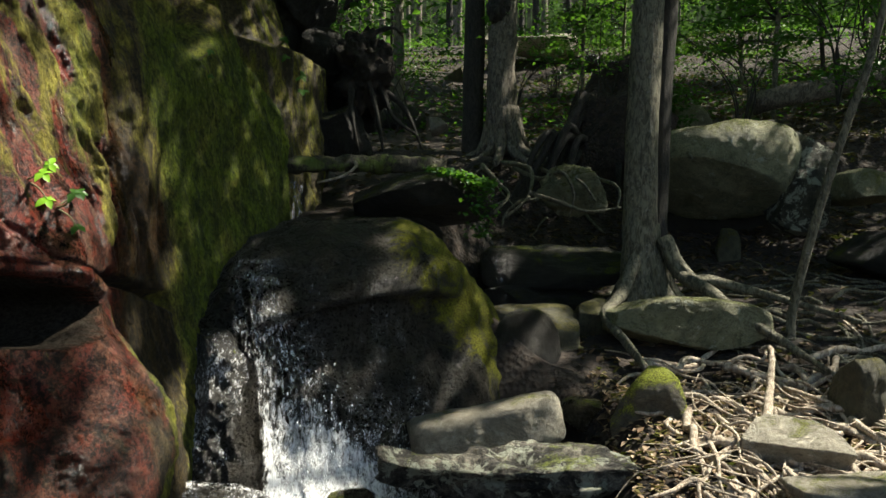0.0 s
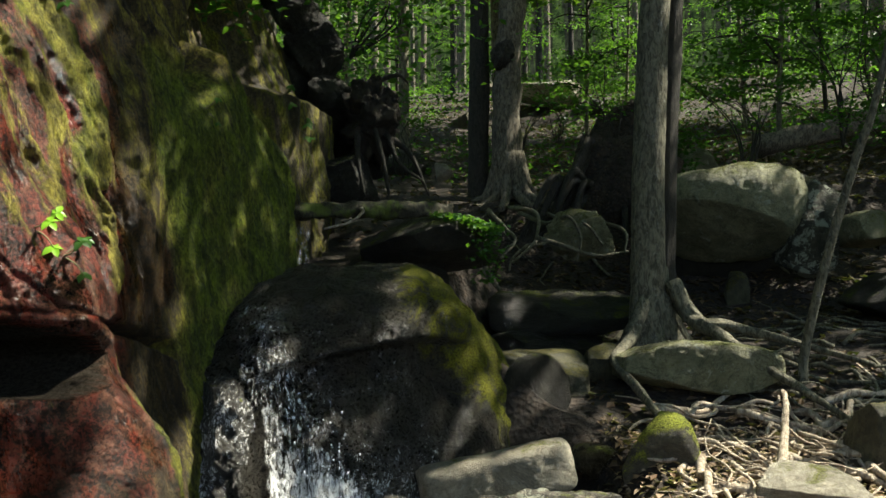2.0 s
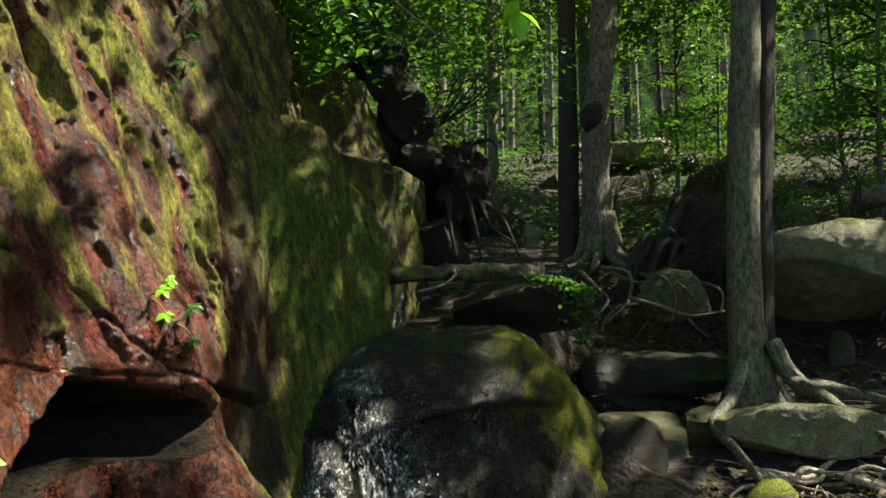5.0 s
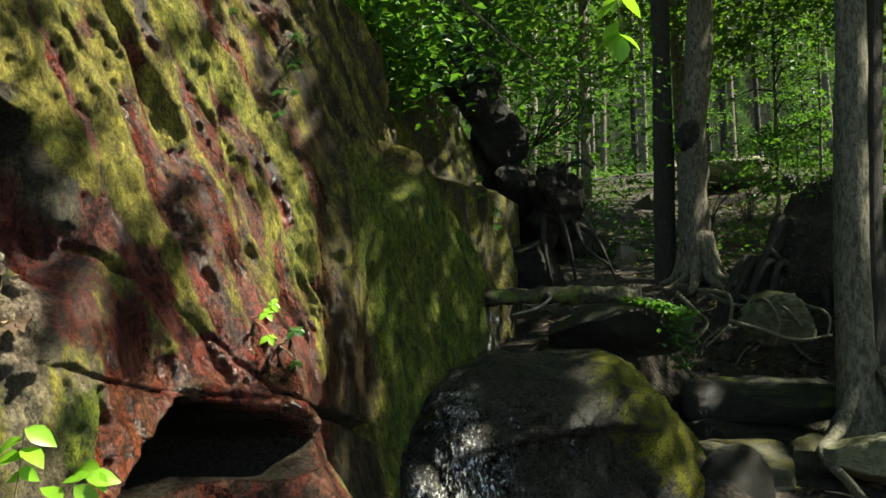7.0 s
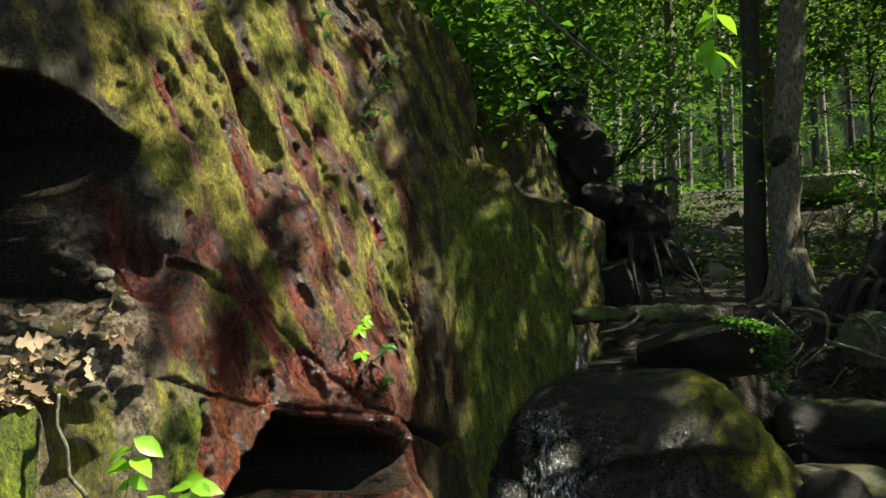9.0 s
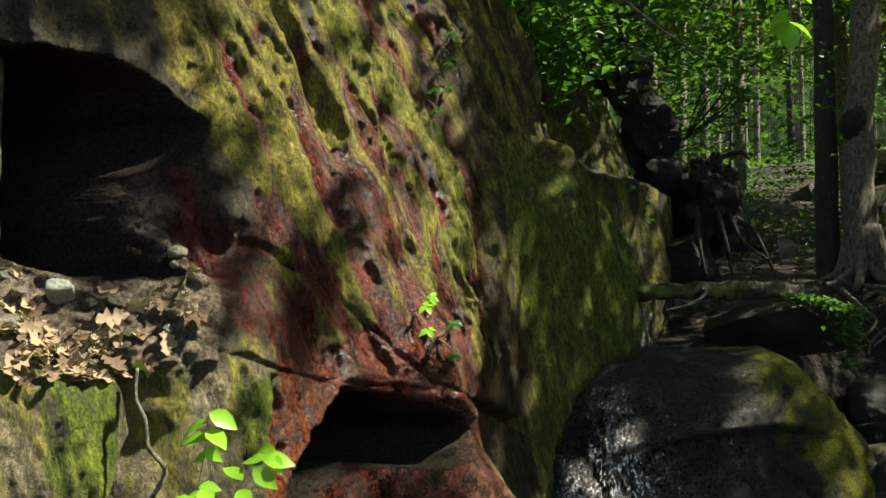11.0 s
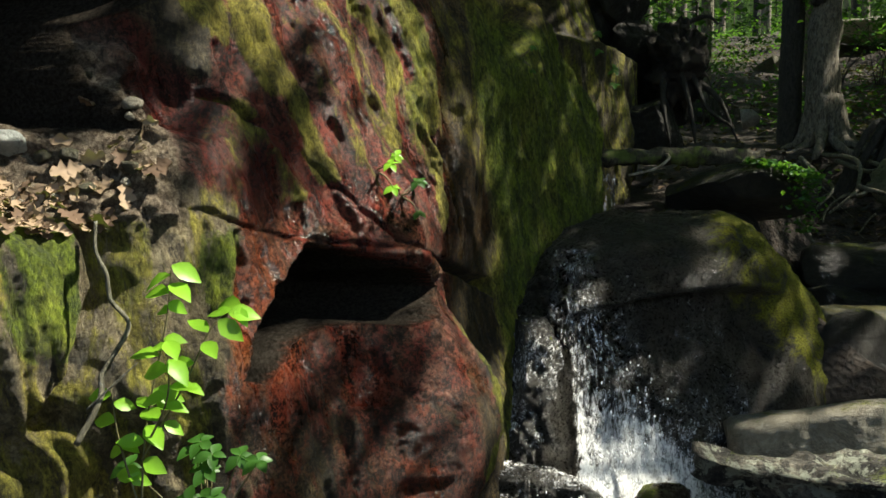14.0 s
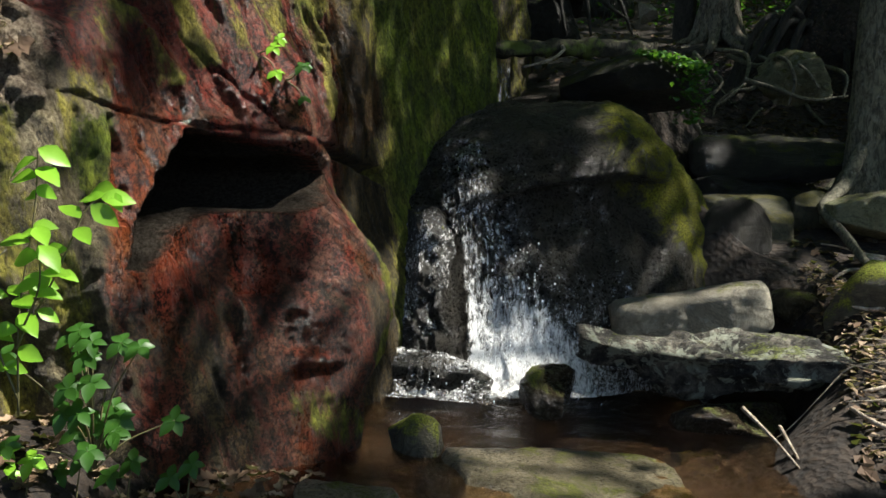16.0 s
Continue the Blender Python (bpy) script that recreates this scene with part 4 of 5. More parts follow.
rock("dark overhanging ledge carrying green plants", (-0.22, 6.20, 1.68), (1.12, 0.85, 0.36), DARK, 122, square=3.4, level=6)
rock("dark stone in the stream bed", (-0.45, 6.15, 1.40), (1.0, 0.5, 0.40), DARK, 38)
rock("stone wound with roots", (1.05, 7.6, 1.84), (0.62, 0.5, 0.40), GREY, 123, lean=8, square=2.8, cuts=12, level=6, rough=0.26, layers=0.10)
rock("flat layered rock on the slope", (3.55, 7.4, 1.85), (0.7, 0.8, 0.30), GREY, 124, square=4)
rock("long dark rock on the slope", (3.45, 6.9, 1.30), (0.95, 0.9, 0.5), DARK, 125, square=3.4)
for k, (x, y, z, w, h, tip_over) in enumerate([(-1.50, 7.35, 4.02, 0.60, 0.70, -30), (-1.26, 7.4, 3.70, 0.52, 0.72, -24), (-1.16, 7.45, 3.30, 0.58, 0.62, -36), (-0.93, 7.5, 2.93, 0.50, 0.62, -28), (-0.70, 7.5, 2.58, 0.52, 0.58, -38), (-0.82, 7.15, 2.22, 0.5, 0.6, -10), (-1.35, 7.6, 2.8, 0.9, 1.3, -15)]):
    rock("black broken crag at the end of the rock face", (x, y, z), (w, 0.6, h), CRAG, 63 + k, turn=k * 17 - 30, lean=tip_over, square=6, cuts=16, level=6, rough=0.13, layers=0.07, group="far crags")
rock("small pale stone beside the tree", (-0.07, 10.4, 2.76), (0.24, 0.2, 0.24), TAN, 126, level=4)
rock("pale outcrop far up the slope", (2.1, 19.6, 5.7), (1.7, 1.2, 0.5), TAN, 127, square=4)
rock("pale outcrop far up the slope", (0.9, 19.0, 5.8), (0.5, 0.6, 0.5), TAN, 128, square=4)
rng = random.Random(40)
for k in range(26):
    x, y = rng.uniform(-2.5, 9), rng.uniform(9.5, 20)
    z = float(ground_height(np.array([x]), np.array([y]))[0])
    s = rng.uniform(0.25, 0.9)
    rock("mossy stone on the forest floor", (x, y, z + s * 0.1), (s, s * 0.9, s * 0.55), (GREY, OLIVE, DARK)[k % 3], 200 + k, turn=rng.uniform(0, 360), level=4, group="stones on the slope")
for k in range(40):
    x, y = rng.uniform(-1.5, 0.9), rng.uniform(2.6, 4.6)
    s = rng.uniform(0.04, 0.14)
    rock("brown pebble on the stream bed", (x, y, -0.22), (s, s, s * 0.6), WET_BROWN, 300 + k, level=3, name="pebble", category="pebble", group="pebbles in the pool")


# ---- trees ----
def over_ground(points, lift):
    out = []
    for x, y in points:
        out.append(Vector((x, y, float(ground_height(np.array([x]), np.array([y]))[0]) + lift)))
    return out


def stem(parent, points, r0, r1, bark, seed, sides=14, name="trunk", rough=0.14, power=1.0):
    v, f = limb(points, r0, r1, sides, rough, seed, power=power)
    return part(name, mesh_of(name, v, f, bark), parent)


def snake(start, heading, length, rng, wild=0.35, step=0.12):
    """A wandering line over the ground."""
    x, y = start
    pts = [(x, y)]
    for _ in range(int(length / step)):
        heading += rng.gauss(0, wild)
        x, y = x + math.cos(heading) * step, y + math.sin(heading) * step
        pts.append((x, y))
    return pts


def root(parent, start, heading, length, r0, rng, bark, lift=0.02, wild=0.3):
    line = over_ground(snake(start, heading, length, rng, wild), lift)
    for p in line:
        p.z += rng.uniform(-0.02, 0.035)
    v, f = limb([p - parent.matrix_world.translation for p in line], r0, r0 * 0.3, 8, 0.25, rng.random() * 9, steps=4)
    return part("root", mesh_of("root", v, f, bark), parent)


grey_tree = thing("tree", "grey double-stemmed tree with roots spreading over stones", "tree", at=pose(1.38, 6.40, 0.92))
stem(grey_tree, [(-0.02, 0, -0.15), (-0.01, 0, 0.12), (0.0, 0, 0.35), (0.02, 0.02, 0.9), (0.06, 0.05, 1.8), (0.16, 0.1, 3.5), (0.3, 0.2, 9)], 0.18, 0.10, BARK, 1, 22, power=0.32)
stem(grey_tree, [(0.10, 0.12, -0.1), (0.14, 0.18, 0.5), (0.17, 0.2, 1.0), (0.23, 0.24, 2.0), (0.38, 0.3, 4), (0.7, 0.5, 9)], 0.12, 0.085, BARK_DARK, 2, 16, power=0.5)
FLARES = [((0.05, -0.02, 0.45), (0.16, -0.06, 0.12), (0.36, -0.12, -0.06), (0.62, -0.22, -0.14)), ((0.10, 0.0, 0.40), (0.24, 0.02, 0.10), (0.50, 0.06, -0.02), (0.9, 0.0, -0.10)),
          ((-0.04, -0.05, 0.22), (-0.10, -0.14, 0.0), (-0.18, -0.35, -0.10), (-0.05, -0.62, -0.22), (0.06, -0.95, -0.38)), ((0.02, -0.06, 0.22), (0.05, -0.15, 0.02), (0.12, -0.3, -0.04), (0.3, -0.38, -0.06)),
          ((-0.06, 0.02, 0.2), (-0.2, 0.02, 0.02), (-0.42, 0.1, -0.02)), ((0.08, 0.04, 0.6), (0.13, 0.02, 0.3), (0.2, -0.04, 0.05), (0.30, -0.16, -0.08), (0.75, -0.40, -0.22))]
for k, pts in enumerate(FLARES):
    v, f = limb(pts, 0.075, 0.03, 10, 0.2, k + 3)
    part("root", mesh_of("root", v, f, BARK), grey_tree)
rng = random.Random(12)
for k in range(170):
    start = (rng.uniform(1.12, 2.3), rng.uniform(3.7, 5.5))
    root(grey_tree, start, rng.choice([-1.8, -1.4, -1.1, -0.8, -0.4]) + rng.gauss(0, 0.5), rng.uniform(0.35, 1.1), rng.choice([0.006, 0.009, 0.014, 0.026]), rng, ROOT, lift=rng.uniform(0.0, 0.05), wild=0.5)
for k in range(45):
    start = (rng.uniform(1.7, 3.4), rng.uniform(4.6, 7.2))
    root(grey_tree, start, rng.choice([-0.4, -0.9, 2.6]) + rng.gauss(0, 0.4), rng.uniform(0.5, 1.4), rng.choice([0.008, 0.012, 0.018]), rng, BARK, lift=rng.uniform(0.0, 0.04))
v, f = limb([(0.50, -1.05, -0.16), (0.43, -1.38, -0.12), (0.35, -1.62, -0.22), (0.24, -1.86, -0.38), (0.06, -2.18, -0.56)], 0.010, 0.026, 10, 0.6, 4)
part("root", mesh_of("root", v, f, ROOT), grey_tree, "thick pale upright root")
# heavy roots that flare from the foot of the tree over the stones
for k, (line, r0, r1) in enumerate([
        ([(0.0, -0.02, 0.45), (-0.17, -0.28, 0.14), (-0.33, -0.54, 0.0), (-0.26, -0.90, -0.15), (-0.18, -1.36, -0.33)], 0.046, 0.020),
        ([(0.16, -0.05, 0.50), (0.26, -0.16, 0.26), (0.38, -0.42, 0.15), (0.48, -0.70, 0.02), (0.70, -1.00, -0.16), (0.86, -1.40, -0.32)], 0.062, 0.014),
        ([(0.18, 0.0, 0.48), (0.30, -0.18, 0.24), (0.50, -0.26, 0.20), (0.85, -0.45, 0.10), (1.2, -0.8, -0.02)], 0.055, 0.014)]):
    v, f = limb(line, r0, r1, 12, 0.35, 60 + k)
    part("root", mesh_of("root", v, f, BARK), grey_tree, "heavy root gripping the stones")

old_tree = thing("tree", "weathered two-stemmed tree with a dark burl and flared roots", "tree", at=pose(0.60, 10.0, 2.35))
stem(old_tree, [(0.10, 0, -0.2), (0.06, 0, 0.15), (0.02, 0, 0.5), (0.06, 0, 1.2), (0.10, 0, 2.0), (0.22, 0.1, 3.4), (0.35, 0.2, 9)], 0.24, 0.13, BARK_PALE, 5, 22, rough=0.3, power=0.35)
stem(old_tree, [(-0.26, 0.1, -0.2), (-0.27, 0.1, 0.4), (-0.24, 0.1, 1.5), (-0.22, 0.15, 3.5), (-0.1, 0.3, 9)], 0.13, 0.09, BARK_DARK, 6, 16)
v, faces = ball(4)
q = v * np.array([0.13, 0.13, 0.16]) * (1 + 0.25 * fbm(v * 3, 3, 77))[:, None] + np.array([0.02, -0.10, 1.62])
part("burl", mesh_of("burl", q, faces, BARK_DARK), old_tree, "dark rough burl")
for k, (hx, hy) in enumerate([(-0.35, -0.4), (-0.1, -0.6), (0.2, -0.55), (0.45, -0.5), (0.62, -0.25), (-0.6, -0.2)]):
    v, f = limb([(0.06 + hx * 0.15, hy * 0.15, 0.55), (0.06 + hx * 0.35, hy * 0.35, 0.12), (0.06 + hx * 0.7, hy * 0.7, -0.02), (0.06 + hx * 1.3, hy * 1.3, -0.14)], 0.075, 0.03, 10, 0.3, k)
    part("root", mesh_of("root", v, f, BARK_PALE), old_tree)
rng = random.Random(15)
for k in range(34):
    root(old_tree, (rng.uniform(0.3, 1.5), rng.uniform(7.0, 9.6)), rng.choice([-1.6, -0.8, -2.4]) + rng.gauss(0, 0.4), rng.uniform(0.5, 1.3), rng.choice([0.012, 0.018, 0.03]), rng, BARK, lift=0.02)

for k, pts in enumerate([[(0.0, -0.6, -0.1), (0.2, -1.6, -0.25), (0.14, -2.30, -0.52), (0.05, -2.66, -0.62), (-0.1, -2.72, -0.75)], [(0.3, -0.5, -0.12), (0.45, -1.5, -0.3), (0.40, -2.3, -0.36), (0.52, -2.66, -0.46), (0.62, -2.75, -0.62)],
                         [(0.1, -1.0, -0.2), (0.25, -2.0, -0.38), (0.36, -2.64, -0.38), (0.44, -2.78, -0.55), (0.40, -2.8, -0.75)], [(0.45, -1.2, -0.25), (0.75, -2.0, -0.38), (0.85, -2.5, -0.50), (0.80, -2.7, -0.68)],
                         [(-0.2, -0.8, -0.15), (-0.1, -1.8, -0.4), (-0.05, -2.4, -0.55), (-0.2, -2.7, -0.72)], [(0.1, -2.68, -0.55), (0.3, -2.80, -0.62), (0.55, -2.80, -0.70), (0.85, -2.6, -0.66)]]):
    v, f = limb(pts, 0.022, 0.008, 9, 0.35, 80 + k)
    part("root", mesh_of("root", v, f, BARK), old_tree, "root winding over a stone")
sapling = thing("sapling", "thin leaning grey sapling on the bank", "tree", at=pose(2.22, 5.75, 0.80))
stem(sapling, [(-0.02, 0, -0.05), (0.0, 0, 0.2), (0.12, -0.1, 0.8), (0.26, -0.2, 1.35), (0.44, -0.33, 2.1), (1.1, -0.6, 5.5)], 0.032, 0.020, BARK, 7, 12)
ledge_tree = thing("tree", "mossy trunk growing on the ledge of the rock face", "tree", at=pose(-2.72, 2.14, 1.55))
stem(ledge_tree, [(0.06, 0.0, -0.1), (0.03, 0, 0.25), (0.0, 0, 0.8), (-0.05, 0, 2), (-0.1, 0, 5)], 0.16, 0.10, BARK_MOSS, 8, 18, rough=0.25, power=0.5)

log = thing("log", "dark mossy log lying across the upper stream", "log")
v, f = limb([(-1.12, 6.32, 1.93), (-0.7, 6.42, 1.95), (-0.3, 6.55, 1.96), (0.0, 6.7, 1.94)], 0.05, 0.065, 16, 0.7, 3, steps=14)
part("stem", mesh_of("stem", v, f, LOG_BARK), log)
v, f = limb([(-0.62, 6.38, 1.96), (-0.60, 6.25, 1.92), (-0.68, 6.2, 1.85), (-0.85, 6.15, 1.8)], 0.014, 0.008, 6, 0.2, 4)
part("branch", mesh_of("branch", v, f, ROOT), log)

# dark uprooted stump and mound behind the stream
stump = thing("stump", "dark uprooted stump with earth and roots", "stump", at=pose(1.75, 9.6, 2.3))
v, faces = ball(5)
q = v * np.array([0.62, 0.5, 0.95]) * (1 + 0.22 * fbm(v * 2.2, 4, 91))[:, None]
q[:, 0] += 0.25 * q[:, 2]
part("root_plate", mesh_of("root_plate", q, faces, SOIL), stump)
rng = random.Random(21)
for k in range(14):
    a = rng.uniform(2.6, 5.2)
    v, f = limb([(math.cos(a) * 0.3, -0.3, rng.uniform(-0.2, 0.7)), (math.cos(a) * 0.7, -0.55, rng.uniform(-0.4, 0.3)), (math.cos(a) * 1.1, -0.7, -0.5), (math.cos(a) * 1.4, -0.9, -0.62)], 0.05, 0.015, 8, 0.3, k)
    part("root", mesh_of("root", v, f, BARK_DARK), stump)
# dark roots and earth hanging off the far end of the rock face
snag = thing("stump", "dark root mass clinging to the far rocks", "stump", at=pose(-0.62, 7.25, 2.75))
v, faces = ball(5)
q = v * np.array([0.22, 0.2, 0.30])
q = q * (1 + 0.45 * fbm(q * 7, 4, 95, 0.6))[:, None]
part("root_plate", mesh_of("root_plate", q, faces, EARTH), snag)
for k, pts in enumerate([[(-0.1, 0, 0.2), (0.08, 0, 0.33), (0.22, -0.02, 0.36), (0.3, 0, 0.30)], [(0.0, -0.1, 0.1), (0.14, -0.15, -0.16), (0.24, -0.2, -0.38), (0.42, -0.2, -0.52)], [(0.1, 0, -0.1), (0.32, -0.1, -0.3), (0.46, -0.1, -0.62)],
                         [(0.0, -0.15, 0.0), (0.1, -0.25, -0.3), (0.16, -0.3, -0.65)], [(-0.1, -0.15, -0.1), (-0.08, -0.3, -0.35), (-0.02, -0.34, -0.65)]]):
    v, f = limb(pts, 0.030, 0.009, 8, 0.4, k)
    part("root", mesh_of("root", v, f, BARK_DARK), snag)


# ---- crowns and the forest behind ----
def clumped(rng, n, clumps, lo, hi, spread):
    """Points in loose clumps inside a box."""
    c = rng.uniform(lo, hi, (clumps, 3))
    return c[rng.randint(0, clumps, n)] + rng.normal(size=(n, 3)) * np.array(spread)


# sunny openings put between the crowns to light chosen spots: place on the ground, reach, share of leaves left
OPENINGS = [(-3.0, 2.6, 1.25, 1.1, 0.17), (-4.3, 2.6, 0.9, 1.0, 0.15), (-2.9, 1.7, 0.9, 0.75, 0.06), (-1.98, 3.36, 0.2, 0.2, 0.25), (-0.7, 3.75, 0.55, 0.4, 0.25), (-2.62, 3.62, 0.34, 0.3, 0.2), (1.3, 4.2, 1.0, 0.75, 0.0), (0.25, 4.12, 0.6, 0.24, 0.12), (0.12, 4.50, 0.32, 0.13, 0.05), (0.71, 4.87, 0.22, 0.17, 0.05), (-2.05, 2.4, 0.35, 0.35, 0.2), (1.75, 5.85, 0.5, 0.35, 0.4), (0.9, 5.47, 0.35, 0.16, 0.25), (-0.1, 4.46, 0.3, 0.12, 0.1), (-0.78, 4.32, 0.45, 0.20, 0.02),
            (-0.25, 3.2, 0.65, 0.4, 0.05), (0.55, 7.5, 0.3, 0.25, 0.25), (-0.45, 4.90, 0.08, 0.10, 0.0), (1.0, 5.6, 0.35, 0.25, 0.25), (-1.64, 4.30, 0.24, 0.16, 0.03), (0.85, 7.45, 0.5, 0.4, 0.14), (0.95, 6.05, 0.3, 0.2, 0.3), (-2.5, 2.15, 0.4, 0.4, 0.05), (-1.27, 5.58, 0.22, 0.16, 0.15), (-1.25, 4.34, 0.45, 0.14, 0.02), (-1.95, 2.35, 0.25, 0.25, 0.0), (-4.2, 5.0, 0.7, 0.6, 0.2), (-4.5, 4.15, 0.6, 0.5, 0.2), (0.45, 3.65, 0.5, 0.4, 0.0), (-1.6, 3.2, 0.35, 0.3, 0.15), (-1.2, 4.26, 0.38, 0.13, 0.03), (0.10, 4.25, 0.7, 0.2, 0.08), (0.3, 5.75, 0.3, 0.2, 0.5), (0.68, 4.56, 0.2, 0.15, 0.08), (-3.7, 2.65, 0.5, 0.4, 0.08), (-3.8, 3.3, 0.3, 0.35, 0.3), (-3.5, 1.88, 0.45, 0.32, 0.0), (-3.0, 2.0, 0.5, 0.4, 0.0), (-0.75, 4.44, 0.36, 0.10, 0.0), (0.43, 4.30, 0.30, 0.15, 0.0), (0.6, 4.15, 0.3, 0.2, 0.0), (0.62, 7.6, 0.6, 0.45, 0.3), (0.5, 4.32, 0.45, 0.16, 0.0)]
# Crown patches kept full of leaves to shade chosen spots.
DENSE = [(-2.75, 4.6, 0.35, 0.28), (-2.2, 4.85, 0.35, 0.25), (-3.15, 4.75, 0.35, 0.3), (-4.25, 2.1, 0.35, 0.25), (-3.0, 2.68, 0.22, 0.14), (-0.05, 5.16, 0.3, 0.2), (0.28, 5.3, 0.3, 0.15), (-3.6, 6.4, 0.7, 0.5), (-3.3, 6.6, 0.6, 0.5), (-0.62, 4.68, 0.34, 0.16), (-1.03, 4.85, 0.3, 0.16), (-2.26, 3.0, 0.24, 0.14), (-3.62, 2.27, 0.2, 0.18), (-2.5, 3.85, 0.26, 0.2), (-1.88, 2.93, 0.28, 0.2), (-3.65, 4.65, 0.35, 0.35), (-3.12, 2.70, 0.20, 0.18), (-1.40, 4.62, 0.3, 0.12)]
rng = np.random.RandomState(8)
count = 130000
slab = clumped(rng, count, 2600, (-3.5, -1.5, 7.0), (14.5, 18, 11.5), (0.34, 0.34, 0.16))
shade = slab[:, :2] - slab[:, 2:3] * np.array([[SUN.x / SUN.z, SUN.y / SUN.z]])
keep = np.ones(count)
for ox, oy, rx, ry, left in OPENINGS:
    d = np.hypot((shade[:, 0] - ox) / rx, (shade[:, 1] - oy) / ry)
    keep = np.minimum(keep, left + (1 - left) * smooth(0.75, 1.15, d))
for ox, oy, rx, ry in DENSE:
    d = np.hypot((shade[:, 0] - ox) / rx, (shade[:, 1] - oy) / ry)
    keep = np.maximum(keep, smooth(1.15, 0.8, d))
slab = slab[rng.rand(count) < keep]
# All but the first two are trees added, mostly out of view, for shade.
CROWNS = [(1.7, 6.7), (0.9, 10.3), (6.2, 4.2), (6.5, 9.0), (-4.5, 5.5), (3.5, 0.5), (10.5, 6.5), (10.5, 13.0), (-2.5, 12.0)]
owner = np.argmin([np.hypot(slab[:, 0] - x, slab[:, 1] - y) for x, y in CROWNS], 0)
for k, (x, y) in enumerate(CROWNS):
    if k == 0:
        t = grey_tree
    elif k == 1:
        t = old_tree
    else:
        z = float(ground_height(np.array([x]), np.array([y]))[0])
        t = thing("tree", "tall leafy tree added to shade the stream", "tree", "shade trees", at=pose(x, y, max(z, 3.6) if x < -1 else z))
        stem(t, [(0, 0, -0.3), (0.03, 0, 1), (0.1, 0.05, 4), (0, 0.1, 7), (0.1, 0, 10)], 0.2, 0.08, BARK, k + 20)
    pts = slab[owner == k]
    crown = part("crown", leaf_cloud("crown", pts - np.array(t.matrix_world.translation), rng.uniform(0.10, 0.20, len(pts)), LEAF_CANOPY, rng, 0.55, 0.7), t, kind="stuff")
    branches = []
    for j in range(7):
        a = j * 0.9 + k
        branches.append(limb([(0.1, 0.05, 5 + j * 0.4), (0.1 + math.cos(a) * 1.0, math.sin(a) * 1.0, 6.2 + j * 0.4), (0.1 + math.cos(a) * 2.4, math.sin(a) * 2.4, 7.2 + j * 0.4)], 0.03, 0.008, 6, 0.1, j))
    part("branchwork", mesh_of("branchwork", *joined(branches), BARK_DARK), t, kind="stuff")


def forest_tree(seed, tall, r, leaves, leaf_from, spread):
    """A slender tree of the wood: trunk, thin side branches, sprays of leaves in layers."""
    rng = np.random.RandomState(seed)
    t = thing("tree", "slender forest tree with thin leafy branches", "tree", "forest trees", at=pose(0, 0, -50))
    lean = rng.uniform(-0.35, 0.35, 2)
    line = [(lean[0] * k, lean[1] * k, -0.3 + (tall + 0.3) * k) for k in (0, 0.05, 0.2, 0.4, 0.6, 0.8, 1)]
    stem(t, line, r, r * 0.45, (BARK, BARK_DARK, BARK_PALE)[seed % 3], seed, 9)
    twigs, pts = [], []
    for j in range(26):
        h = rng.uniform(leaf_from, tall)
        a = rng.uniform(0, 6.28)
        reach = spread * rng.uniform(0.4, 1) * (1.1 - 0.6 * h / tall)
        base = np.array([lean[0] * h / tall, lean[1] * h / tall, h])
        tip = base + np.array([math.cos(a) * reach, math.sin(a) * reach, rng.uniform(-0.35, 0.25)])
        midp = (base + tip) / 2 + np.array([0, 0, 0.1])
        twigs.append(limb([base, midp, tip], 0.02, 0.006, 4, 0, j, steps=3))
        n = leaves // 26
        u = rng.uniform(0.25, 1.1, n)[:, None]
        pts.append(base + (tip - base) * u + rng.normal(size=(n, 3)) * np.array([0.16, 0.16, 0.05]) * (0.6 + spread * 0.3))
    part("branchwork", mesh_of("branchwork", *joined(twigs), BARK_DARK), t, kind="stuff")
    pts = np.concatenate(pts)
    part("crown", leaf_cloud("crown", pts, rng.uniform(0.06, 0.13, len(pts)), LEAF_FAR, rng, 0.75, 0.55), t, kind="stuff")
    return t


MODELS = [forest_tree(1, 15, 0.13, 1500, 2.2, 1.7), forest_tree(2, 17, 0.19, 1300, 4.5, 2.2), forest_tree(3, 13, 0.09, 1500, 1.6, 1.5), forest_tree(4, 7, 0.045, 1300, 0.8, 1.2), forest_tree(5, 16, 0.15, 1100, 6.0, 2.0), forest_tree(6, 6, 0.04, 1200, 0.6, 1.3)]
rng = random.Random(77)
spots = []
while len(spots) < 170:
    a, d = rng.uniform(-0.62, 0.95), 11.5 + 33 * rng.random() ** 0.8
    x, y = -math.sin(a) * d, math.cos(a) * d
    if any(math.hypot(x - u, y - v) < 0.9 for u, v in spots):
        continue
    spots.append((x, y))
for k, (x, y) in enumerate(spots):
    z = float(ground_height(np.array([x]), np.array([y]))[0])
    if x < -1.0 and y < 14:
        z = max(z, 3.4)
    m = pose(x, y, z - 0.05, 0, 0, rng.uniform(0, 360))
    if k < len(MODELS):
        MODELS[k].matrix_world = m
    else:
        copy_thing(MODELS[rng.choice((0, 1, 2, 3, 3, 4, 5, 5))], m)

fallen = thing("log", "reddish rotting log lying on the slope", "log")
v, f = limb([(3.6, 10.6, 3.05), (4.6, 10.5, 3.25), (5.6, 10.3, 3.4), (6.8, 10.2, 3.5)], 0.14, 0.10, 12, 0.3, 9)
part("stem", mesh_of("stem", v, f, BARK_PALE), fallen)

# the wood goes on, far behind, as a faintly glowing backdrop
n = 90
